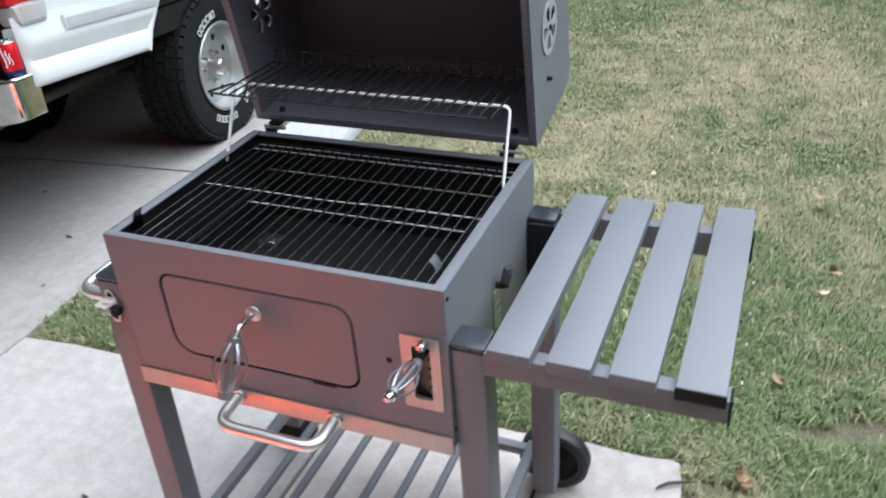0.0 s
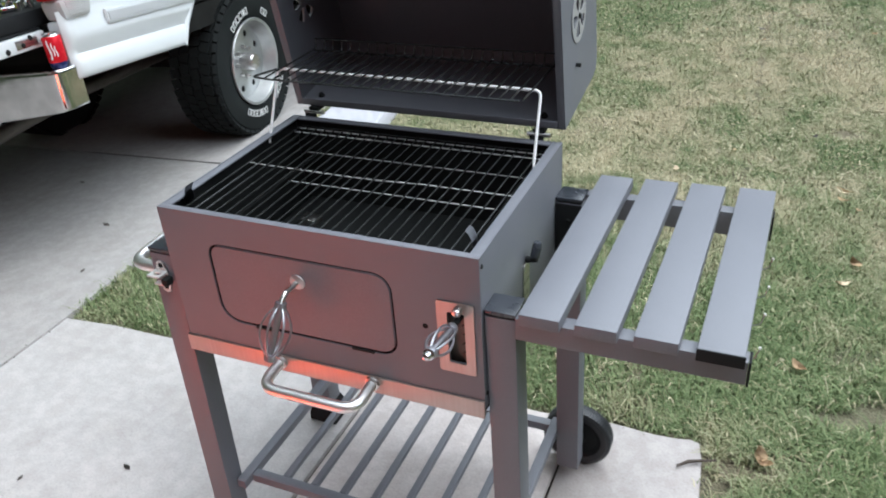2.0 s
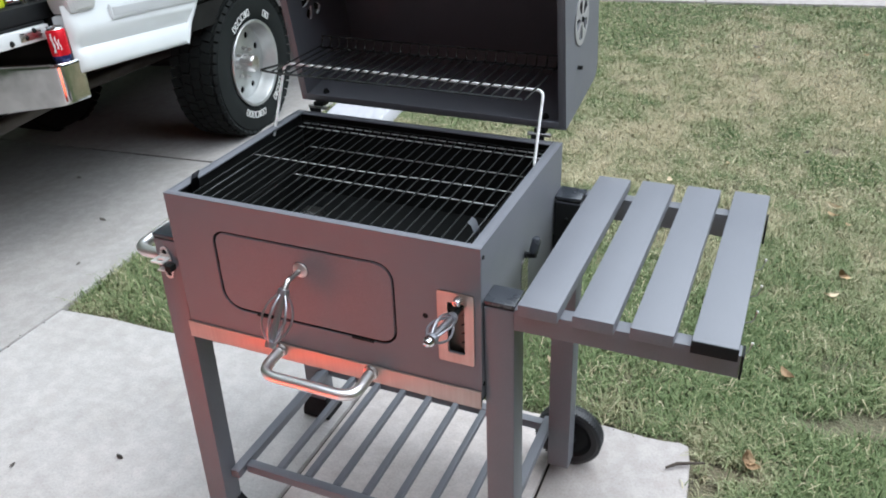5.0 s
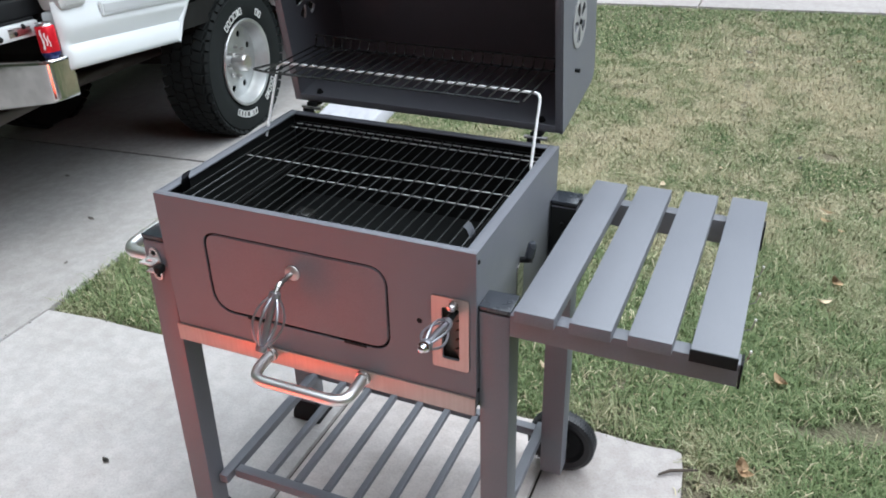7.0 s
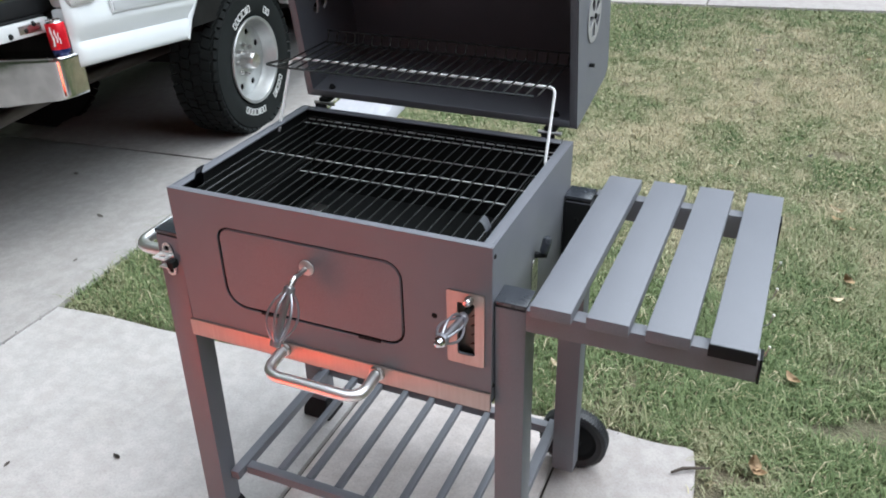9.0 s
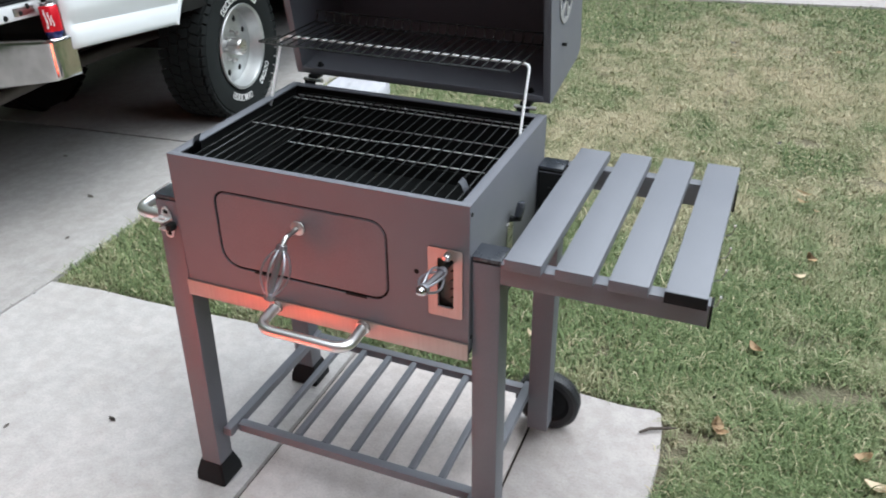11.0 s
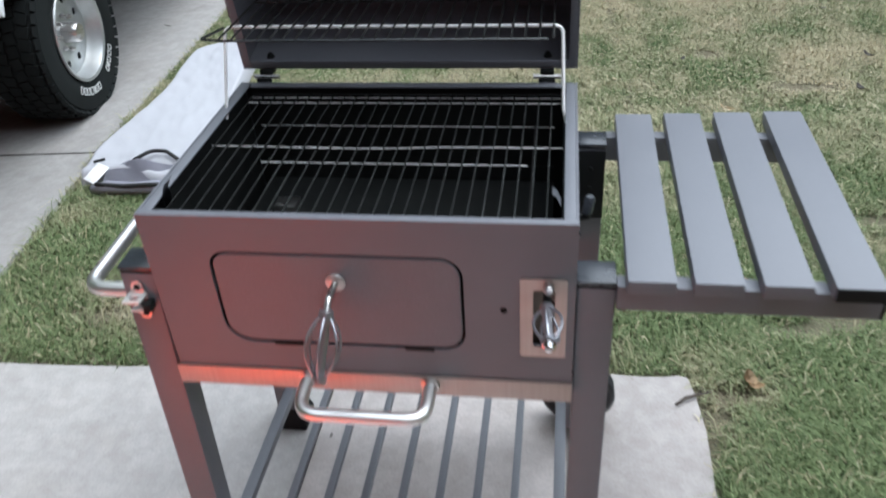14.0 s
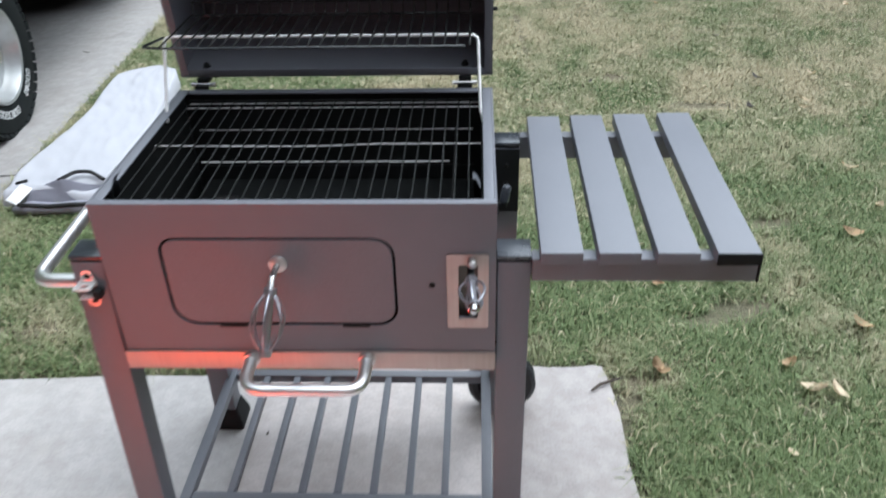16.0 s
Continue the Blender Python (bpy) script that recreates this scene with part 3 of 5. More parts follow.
# sooty inner faces
for lo, hi in (((-W + 0.0065, 0.009, 0.605), (-W + 0.0085, D - 0.008, 0.880)), ((W - 0.0085, 0.009, 0.605), (W - 0.0065, D - 0.008, 0.880)), ((-W + 0.009, D - 0.0075, 0.605), (W - 0.009, D - 0.0055, 0.880)),
               ((-W + 0.009, 0.006, 0.835), (W - 0.009, 0.008, 0.880)), ((-W + 0.009, 0.006, 0.605), (W - 0.009, 0.008, 0.6585)), ((0.16, 0.006, 0.659), (0.240, 0.008, 0.834))):
    part("lining_panel", boxed(lo, hi), BLACK_STEEL, grill, "black heat-proof lining")
for x in (-W + 0.004, W - 0.004):
    for z in (0.868, 0.62):
        part("rivet", lathe(bmesh.new(), [(0, 0.0025), (0.003, 0.002), (0.0042, 0), (0, 0)], 10, Matrix.Translation((x * 1.0135, 0.010, z)) @ pose(0, 0, 0, 0, math.copysign(90, x))), BLACK_STEEL, grill)

# ash door with its hinges and knob grip
bm = prism(DOOR, 0.003, Matrix.Translation((0, 0.0035, 0)) @ FRONT)
bmesh.ops.bevel(bm, geom=[e for e in bm.edges if e.calc_face_angle(0) > 1 and e.verts[0].co.y < 0.002 and e.verts[1].co.y < 0.002], offset=0.0014, segments=2, affect="EDGES")
door = part("ash_door", bm, PAINT, grill, "low access door with rounded corners")
part("door_back", boxed((-0.214, 0.012, 0.661), (0.156, 0.014, 0.832)), BLACK_STEEL, door)
for x in (-0.118, 0.082):
    part("hinge", boxed((x - 0.022, -0.002, 0.6600), (x + 0.022, 0.0003, 0.6642), 0.0008), BLACK_STEEL, door, "thin black door hinge")


def wire_grip(name, a, b, parent, label, wires=6, bulge=0.017, rod=0.0032):
    """A cool-touch grip: thin wires bowed round a rod between two collars."""
    a, b = Vector(a), Vector(b)
    ax = (b - a).normalized()
    u = ax.orthogonal().normalized()
    v = ax.cross(u)
    grip = part(name, tubed([a, b], rod, 10), GRIP_ROD, parent, label)
    for k in range(wires):
        an = 2 * math.pi * k / wires + 0.3
        out = u * math.cos(an) + v * math.sin(an)
        pts = [a.lerp(b, t) + out * (0.006 + bulge * math.sin(math.pi * (t - 0.03) / 0.94) ** 0.75 if 0.03 < t < 0.97 else 0.006) for t in [i / 14 for i in range(15)]]
        part("bowed_wire", tubed(pts, 0.0021, 6), COIL, grip)
    for p, s in ((a, 1), (b, -1)):
        turn = ax.to_track_quat("Z", "Y").to_matrix().to_4x4()
        part("collar", lathe(bmesh.new(), [(0, -0.006), (0.0095, -0.006), (0.0105, 0), (0.0095, 0.006), (0, 0.006)], 14, Matrix.Translation(p) @ turn), COIL, grip)
    return grip


stem = part("door_handle", tubed(fillet([(-0.031, -0.002, 0.781), (-0.031, -0.040, 0.783), (-0.032, -0.056, 0.768)], 0.016), 0.0048, 10), STEEL, door, "steel handle with a bowed wire grip")
part("handle_plate", lathe(bmesh.new(), [(0, 0.006), (0.008, 0.005), (0.0142, 0.002), (0.0148, 0), (0, 0)], 24, Matrix.Translation((-0.031, -0.0003, 0.781)) @ pose(0, 0, 0, 90)), DULL, door, "round steel handle plate")
wire_grip("wire_grip", (-0.032, -0.056, 0.768), (-0.043, -0.096, 0.686), door, "bowed wire grip", 6, 0.0195, 0.0062)

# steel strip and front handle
part("trim_strip", boxed((-0.309, -0.0045, 0.574), (0.305, -0.0005, 0.610), 0.0006), STRIP_STEEL, grill, "brushed steel strip that mirrors firelight, with a warm tint added to its colour")
part("drawer_back", boxed((-0.300, 0.006, 0.574), (0.300, 0.44, 0.590), 0.001), BLACK_STEEL, grill)
handle = part("front_handle", tubed(fillet([(-0.098, -0.004, 0.595), (-0.098, -0.072, 0.588), (0.094, -0.072, 0.588), (0.094, -0.004, 0.595)], 0.034, 8), 0.0105, 14), TUBE_STEEL, grill, "bent tubular steel handle")
for x in (-0.098, 0.094):
    part("handle_collar", lathe(bmesh.new(), [(0.0105, 0.006), (0.0140, 0.005), (0.0150, 0), (0, 0)], 18, Matrix.Translation((x, -0.0048, 0.595)) @ pose(0, 0, 0, 90)), STEEL, handle)

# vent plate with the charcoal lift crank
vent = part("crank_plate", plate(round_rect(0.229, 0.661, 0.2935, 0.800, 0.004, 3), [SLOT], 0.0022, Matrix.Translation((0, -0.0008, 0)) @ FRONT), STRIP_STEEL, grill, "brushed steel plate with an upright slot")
bm = bmesh.new()
for i in range(5):
    lathe(bm, [(0, 0.004), (0.007, 0.004), (0.008, 0), (0, 0)], 12, Matrix.Translation((0.272, 0.012, 0.690 + 0.018 * i)) @ pose(0, 0, 0, 90))
box(bm, (0.243, 0.012, 0.674), (0.282, 0.015, 0.787))
part("notched_ladder", bm, RUST, vent, "dark notched rack behind the slot")
part("crank_stub", lathe(bmesh.new(), [(0, 0.014), (0.006, 0.013), (0.0075, 0.010), (0.0075, 0), (0, 0)], 14, Matrix.Translation((0.268, -0.003, 0.789)) @ pose(0, 0, 0, 90)), STEEL, vent)
crank = part("lift_crank", tubed(fillet([(0.266, 0.010, 0.768), (0.266, -0.022, 0.770), (0.267, -0.035, 0.772)], 0.01), 0.0055, 10), BLACK_STEEL, grill, "dark crank that lifts the charcoal grate")
wire_grip("wire_grip", (0.267, -0.033, 0.772), (0.271, -0.118, 0.790), crank, "bowed wire grip with a bolt head", 5, 0.0135, 0.006)
part("bolt_head", lathe(bmesh.new(), [(0, 0.016), (0.005, 0.015), (0.0065, 0.012), (0.0065, 0.006), (0.009, 0.005), (0.009, 0), (0, 0)], 12, Matrix.Translation((0.271, -0.121, 0.791)) @ pose(0, 0, 0, 78)), CHROME, crank, "bright bolt head")
part("screw_hole", lathe(bmesh.new(), [(0, 0.0012), (0.004, 0.001), (0.005, 0), (0, 0)], 14, Matrix.Translation((0.206, -0.0002, 0.742)) @ pose(0, 0, 0, 90)), BLACK_STEEL, grill)

# side damper on the right wall
damper = part("side_damper", plate(round_rect(0.205, 0.672, 0.238, 0.752, 0.015, 6), [disc(10, 0.0045, (0.2215, 0.690)), disc(10, 0.0045, (0.2215, 0.712))], 0.002, Matrix.Translation((W + 0.0004, 0, 0)) @ SIDE), STEEL, grill, "polished steel damper plate")
part("damper_knob", tubed([(W + 0.002, 0.222, 0.758), (W + 0.018, 0.222, 0.760), (W + 0.020, 0.223, 0.786)], 0.0065, 8), BLACK_PLASTIC, damper, "black damper lever")
part("knob_tip", tubed([(W + 0.018, 0.219, 0.768), (W + 0.022, 0.224, 0.792), (W + 0.022, 0.224, 0.796)], [0.0085, 0.0085, 0.006], 14), CAP_PLASTIC, damper, "rounded dark grip")
part("tube_stub", tubed([(-W - 0.001, 0.30, 0.80), (-W - 0.021, 0.30, 0.80)], 0.006, 8), STEEL, grill)




# legs with caps, feet and wheels
def leg(x, y, low, foot, dx=0.0, dy=0.0):
    """A leg whose foot stands dx, dy away from its top."""
    def lean(bm):
        for v in bm.verts:
            t = (0.780 - v.co.z) / 0.780
            v.co.x, v.co.y = v.co.x + dx * t, v.co.y + dy * t
        return bm
    ob = part("leg", lean(boxed((x, y, low), (x + 0.052, y + 0.050, 0.780), 0.003)), PAINT, grill, "square steel tube leg")
    part("cap_seam", boxed((x + 0.0015, y + 0.0015, 0.7802), (x + 0.0505, y + 0.0485, 0.7838)), BLACK_STEEL, ob)
    part("leg_cap", boxed((x - 0.0006, y - 0.0006, 0.784), (x + 0.0526, y + 0.0506, 0.7915), 0.0022), CAP_PLASTIC, ob, "flat glossy cap on the leg")
    if foot:
        f = bmesh.new()
        cx, cy = x + 0.026 + dx, y + 0.025 + dy
        lows = [(cx + sx * 0.041, cy + sy * 0.039, 0.0) for sx, sy in ((-1, -1), (1, -1), (1, 1), (-1, 1))]
        mids = [(cx + sx * 0.040, cy + sy * 0.038, 0.022) for sx, sy in ((-1, -1), (1, -1), (1, 1), (-1, 1))]
        tops = [(cx + sx * 0.0285, cy + sy * 0.0275, 0.062) for sx, sy in ((-1, -1), (1, -1), (1, 1), (-1, 1))]
        rings = [[f.verts.new(p) for p in ring] for ring in (lows, mids, tops)]
        for a, b in zip(rings, rings[1:]):
            for j in range(4):
                f.faces.new((a[j], a[(j + 1) % 4], b[(j + 1) % 4], b[j]))
        f.faces.new(rings[0][::-1])
        f.faces.new(rings[-1])
        bmesh.ops.bevel(f, geom=f.edges[:], offset=0.003, segments=2, affect="EDGES")
        part("foot", f, BLACK_PLASTIC, ob, "black plastic foot")
    return ob


leg(-0.3605, 0.006, 0.030, True, -0.031, 0.013)
leg(-0.366, 0.414, 0.030, True, -0.009, 0.020)
right_legs = [leg(0.3065, 0.007, 0.045, False, 0.0, 0.022), leg(0.3065, 0.409, 0.045, False, 0.0, 0.030)]


def grill_wheel(x, y, parent):
    m = Matrix.Translation((x, y, 0.083)) @ pose(0, 0, 0, 90)
    tyre = lathe(bmesh.new(), [(0.060, -0.018), (0.074, -0.020), (0.081, -0.016), (0.083, -0.008), (0.083, 0.008), (0.081, 0.016), (0.074, 0.020), (0.060, 0.018)], 40, m)
    w = part("wheel", tyre, WHEEL_PLASTIC, parent, "black plastic wheel with a ribbed tyre")
    ribs = bmesh.new()
    for k in range(66):
        a = 2 * math.pi * k / 66
        for s in (-1, 1):
            box(ribs, (-0.0022, -0.0013, -0.007), (0.0022, 0.0013, 0.007), 0, m @ Matrix.Rotation(a, 4, "Z") @ Matrix.Translation((0.0822, 0, s * 0.0095)))
    part("tread", ribs, WHEEL_PLASTIC, w)
    hub = lathe(bmesh.new(), [(0, -0.012), (0.050, -0.010), (0.060, -0.016), (0.060, 0.016), (0.050, 0.010), (0.022, 0.012), (0.018, 0.022), (0, 0.022)], 32, m)
    part("hub", hub, BLACK_PLASTIC, w)
    part("axle_bolt", lathe(bmesh.new(), [(0, 0.030), (0.006, 0.029), (0.007, 0.022), (0, 0.022)], 10, m), STEEL, w)


grill_wheel(0.338, 0.520, right_legs[1])
grill_wheel(0.338, 0.002, right_legs[0])
for y in (0.015, 0.488):
    part("axle_stub", tubed([(0.338, y, 0.083), (0.338, y + 0.02, 0.083)], 0.006, 8), BLACK_STEEL, grill)

# lower rack: frame and seven bars
rack = part("lower_rack", boxed((-0.3075, 0.070, 0.136), (0.2850, 0.092, 0.158), 0.002), PAINT, grill, "low storage rack of steel bars")
part("rack_rail", boxed((-0.3075, 0.446, 0.138), (0.2850, 0.468, 0.160), 0.002), PAINT, rack)
for x in (-0.330, 0.2855):
    part("rack_rail", boxed((x, 0.042, 0.140), (x + 0.022, 0.476, 0.162), 0.002), PAINT, rack)
for i in range(7):
    x = -0.231 + 0.0735 * i
    part("rack_bar", boxed((x - 0.0075, 0.0925, 0.143), (x + 0.0075, 0.4455, 0.158), 0.002), PAINT, rack)

# side shelf: two rails and four slats
shelf = part("side_shelf", boxed((0.3595, 0.002, 0.749), (0.699, 0.030, 0.789), 0.002), PAINT, grill, "slatted grey steel side shelf")
part("shelf_rail", boxed((0.3595, 0.440, 0.742), (0.699, 0.466, 0.789), 0.002), PAINT, shelf, "grey steel back rail")
for y0, z0 in ((0.0005, 0.748), (0.439, 0.741)):
    part("rail_cap", boxed((0.6995, y0, z0), (0.703, y0 + 0.029, 0.790), 0.001), BLACK_PLASTIC, shelf, "black end cap")
for i, (x, w) in enumerate(((0.3705, 0.0635), (0.4565, 0.0630), (0.5430, 0.0630), (0.6305, 0.0640))):
    back = 0.491 + 0.005 * i
    bm = boxed((x, -0.015, 0.7895), (x + w, back, 0.811), 0.0022)
    for v in bm.verts:
        v.co.x += 0.005 * v.co.y / back
    s = part("slat", bm, PAINT, shelf, "flat grey steel slat")
    if i == 3:
        part("slat_cap", boxed((x - 0.0006, -0.0172, 0.7905), (x + w + 0.0006, -0.0148, 0.8105), 0.0008), BLACK_PLASTIC, s, "black plastic end cap")

# bolted plate whose black stands in for shade on the back leg
bracket = part("shelf_bracket", boxed((0.3075, 0.4055, 0.640), (0.3585, 0.4085, 0.779), 0.001), BLACK_PLASTIC, shelf, "bolted plate, black in place of the shade on the leg")
for z in (0.665, 0.705, 0.745):
    part("bolt", lathe(bmesh.new(), [(0, 0.004), (0.003, 0.0035), (0.0045, 0), (0, 0)], 10, Matrix.Translation((0.333, 0.4053, z)) @ pose(0, 0, 0, 90)), BLACK_STEEL, bracket)

# four wire hooks for tools under the outer slat
for y in (0.346, 0.254, 0.172, 0.082):
    hook = part("tool_hook", tubed(fillet([(0.668, y, 0.7898), (0.668, y, 0.740), (0.690, y, 0.732), (0.707, y, 0.740), (0.711, y, 0.758)], 0.008, 4), 0.0009, 8), COIL, shelf, "thin steel wire tool hook")
    part("hook_tip", lathe(bmesh.new(), [(0, 0.0042), (0.0016, 0.0036), (0.0023, 0.0016), (0.0019, 0), (0, -0.0006)], 12, Matrix.Translation((0.7112, y, 0.7575))), CAN_WHITE, hook, "white rounded tip")

# left side bar and bottle opener
bar = part("side_handle", tubed(fillet([(-0.360, 0.040, 0.722), (-0.446, 0.040, 0.722), (-0.446, 0.445, 0.732), (-0.362, 0.445, 0.732)], 0.032, 8), 0.0120, 14), TUBE_STEEL, grill, "tubular steel side handle")
for y in (0.040, 0.445):
    part("handle_collar", lathe(bmesh.new(), [(0.0125, 0.008), (0.0150, 0.006), (0.0155, 0), (0, 0)], 18, Matrix.Translation((-0.3632 - 0.004 * (y > 0.2), y, 0.722 + 0.010 * (y > 0.2))) @ pose(0, 0, 0, 0, -90)), BLACK_PLASTIC, bar, "black plastic collar")
op = plate(round_rect(-0.366, -0.020, -0.338, 0.006, 0.003, 3), [[(-0.352 + 0.0085 * math.cos(a), -0.007 + 0.0055 * math.sin(a)) for a in [math.pi * k / 8 for k in range(16)]]], 0.003, Matrix.Translation((0, 0.012, 0.7345)) @ pose(0, 0, 0, -7))
box(op, (-0.366, 0.0145, 0.7325), (-0.336, 0.0172, 0.7395), 0.0008)
box(op, (-0.364, 0.004, 0.7125), (-0.338, 0.0172, 0.7150), 0.0008)
opener = part("bottle_opener", op, BRIGHT, grill, "bent steel bottle opener bolted to the leg")
part("opener_block", boxed((-0.3405, -0.002, 0.7160), (-0.326, 0.0165, 0.7315), 0.004), BLACK_STEEL, opener, "black rubber bumper block")
for x, z, up in ((-0.349, 0.7400, 1), (-0.348, 0.7120, -1)):
    tab = [(x - 0.013, z), (x + 0.013, z), (x + 0.0075, z + up * 0.018), (x, z + up * 0.021), (x - 0.0075, z + up * 0.018)]
    part("lug", plate(tab[::up], [disc(12, 0.0060, (x, z + up * 0.010))], 0.0025, Matrix.Translation((0, 0.0180, 0)) @ FRONT), STEEL, opener, "bent steel fixing tab")
    part("bolt", lathe(bmesh.new(), [(0, 0.003), (0.0035, 0.0025), (0.0055, 0), (0, 0)], 10, Matrix.Translation((x, 0.0178, z + up * 0.010)) @ pose(0, 0, 0, 90)), BLACK_STEEL, opener)

opener.matrix_local = Matrix.Translation((0.0105, -0.0125, 0.0055))

# grate lift tabs on the rim
for x, y, s in ((-0.283, 0.062, -1), (0.281, 0.048, 1)):
    bm = bmesh.new()
    pts = [(0, -0.016), (0, 0.012), (0.006 * -s, 0.026), (0.012 * -s, 0.030)]
    vs = [[bm.verts.new((x + px, y + dy, 0.879 + pz)) for px, pz in pts] for dy in (-0.011, 0.011)]
    for a, b, c, d in zip(vs[0], vs[0][1:], vs[1][1:], vs[1]):
        bm.faces.new((a, b, c, d))
    g = bmesh.ops.solidify(bm, geom=bm.faces[:], thickness=0.002)
    part("lift_tab", bm, PAINT, grill, "bent lift tab at the rim")

# lid, tipped back on its hinges
LEAN = 10.0
lid_pose = Matrix.Translation((0, 0.478, 0.9035)) @ pose(0, 0, 0, LEAN)
LH, LD, LW = 0.452, 0.250, 0.305
lid = part("lid", boxed((-LW + 0.003, 0.0, 0.0), (LW - 0.003, LD - 0.03, 0.003)), PAINT, grill, "open grey steel lid with a warming rack in it")
lid.matrix_local = lid_pose
profile = [(0.0, 0.0), (LD - 0.030, 0.0), (LD - 0.008, 0.008), (LD, 0.030), (LD, LH - 0.12), (LD - 0.10, LH), (0.0, LH)]
VENT = (0.110, 0.185)
for s in (-1, 1):
    m = Matrix.Translation((s * LW - (0.003 if s > 0 else 0), 0, 0)) @ SIDE
    wall = part("lid_side", plate(profile, petals(5, 0.011, 0.041, VENT, 0.3), 0.003, m), PAINT, lid)
    d = part("lid_damper", plate(disc(40, 0.050, VENT), petals(5, 0.011, 0.041, VENT, 0.62 if s > 0 else 0.33), 0.0018, Matrix.Translation((s * (LW + 0.0006) - (0 if s > 0 else 0.0018), 0, 0)) @ SIDE), GALVANISED, lid, "round steel damper with wedge-shaped holes")
    part("damper_rivet", lathe(bmesh.new(), [(0, 0.004), (0.004, 0.003), (0.006, 0), (0, 0)], 12, Matrix.Translation((s * (LW + 0.0026), VENT[0], VENT[1])) @ pose(0, 0, 0, 0, s * 90)), BLACK_STEEL, d)
    part("pivot_bolt", tubed([(s * (LW + 0.0005), 0.085, 0.095), (s * (LW + 0.010), 0.085, 0.095)], 0.004, 8), BLACK_STEEL, lid)
    x0 = s * (LW - 0.0035)
    part("lid_lip", boxed((min(x0, x0 - s * 0.012), 0.0, 0.004), (max(x0, x0 - s * 0.012), 0.003, LH), 0.0008), PAINT, lid)
part("lid_lip", boxed((-LW + 0.016, -0.001, 0.0035), (LW - 0.016, 0.002, 0.016), 0.0008), PAINT, lid)
for a, b in zip(profile[1:], profile[2:]):
    (y0, z0), (y1, z1) = a, b
    L, ang = math.hypot(y1 - y0, z1 - z0), math.degrees(math.atan2(z1 - z0, y1 - y0))
    part("lid_panel", boxed((-LW + 0.0035, 0, 0), (LW - 0.0035, L, 0.003), 0, Matrix.Translation((0, y0, z0)) @ pose(0, 0, 0, ang)), PAINT, lid)
for x in (-0.262, 0.252):
    part("hinge_bolt", lathe(bmesh.new(), [(0, 0.009), (0.004, 0.008), (0.006, 0.004), (0.008, 0), (0, 0)], 10, Matrix.Translation((x, 0.035, 0.0035))), BLACK_STEEL, lid)
for x in (-0.262, 0.252):
    h = part("lid_hinge", tubed([(x - 0.024, 0.474, 0.890), (x + 0.024, 0.474, 0.890)], 0.0045, 10), STEEL, grill, "steel hinge pin with black leaves")
    part("hinge_leaf", boxed((x - 0.014, 0.4575, 0.868), (x + 0.014, 0.4605, 0.893), 0.0008), BLACK_STEEL, h)
    part("hinge_leaf", boxed((x - 0.012, 0.471, 0.8925), (x + 0.012, 0.50, 0.902), 0.002), BLACK_STEEL, h)

# cooking grate: frame, rods and a cross bar
grate = thing("cooking_grate", "black enamelled wire cooking grate in the firebox", "grill grate")
GZ = 0.866
part("cross_rod", tubed([(-0.291, 0.253, GZ - 0.0040), (-0.05, 0.249, GZ - 0.0042), (0.01, 0.250, GZ - 0.0040), (0.10, 0.256, GZ - 0.0036), (0.284, 0.256, GZ - 0.0034)], 0.0010, 8), BARE_WIRE, grate, "bare steel cross rod")
for y, z in ((0.018, GZ), (0.449, GZ)):
    part("frame_rod", tubed([(-0.288, y, z), (0.288, y, z)], 0.0030, 6), ENAMEL, grate)
for y in (0.421, 0.443):
    part("cross_rod", tubed([(-0.286, y, GZ - 0.0042), (0.286, y, GZ - 0.0042)], 0.0011, 8), BARE_WIRE, grate, "bare steel cross rod")
rod = finish("rod", tubed([(0, 0.012, GZ), (0, 0.446, GZ)], 0.0015, 8), ENAMEL, 40)
for i in range(27):
    o = new("rod", rod)
    o.parent, o.location = grate, (-0.283 + 0.0218 * i, 0, 0)
# charcoal grate below
coal = thing("charcoal_grate", "black wire charcoal grate below the cooking grate", "charcoal grate")
for y, x0, x1 in ((0.438, -0.276, 0.268), (0.296, -0.230, 0.226), (0.12, -0.230, 0.226)):
    part("cross_rod", tubed([(x0, y, 0.8085), (x1, y, 0.8085)], 0.0011, 8), BARE_WIRE, coal, "bare steel cross rod")
rod = finish("rod", tubed([(0, 0.02, 0.813), (0, 0.440, 0.813)], 0.0017, 6), DARK_WIRE, 40)
for x in (-0.2365, 0.2345):
    o = new("rod", rod)
    o.parent, o.location = coal, (x, 0, 0)
tray = thing("charcoal_tray", "black steel charcoal tray with a bent lift bracket", "charcoal tray")
part("pan", boxed((-0.27, 0.03, 0.700), (0.27, 0.43, 0.704), 0.001), BLACK_STEEL, tray)
for lo, hi in (((-0.27, 0.03, 0.7045), (0.27, 0.033, 0.735)), ((-0.27, 0.427, 0.7045), (0.27, 0.43, 0.735))):
    part("pan_edge", boxed(lo, hi), BLACK_STEEL, tray)
part("bracket", boxed((-0.225, 0.295, 0.7045), (-0.185, 0.330, 0.72), 0.002), STEEL, tray, "short bright bracket")
part("stand", boxed((-0.03, 0.2, 0.603), (0.03, 0.26, 0.6995)), BLACK_STEEL, tray)

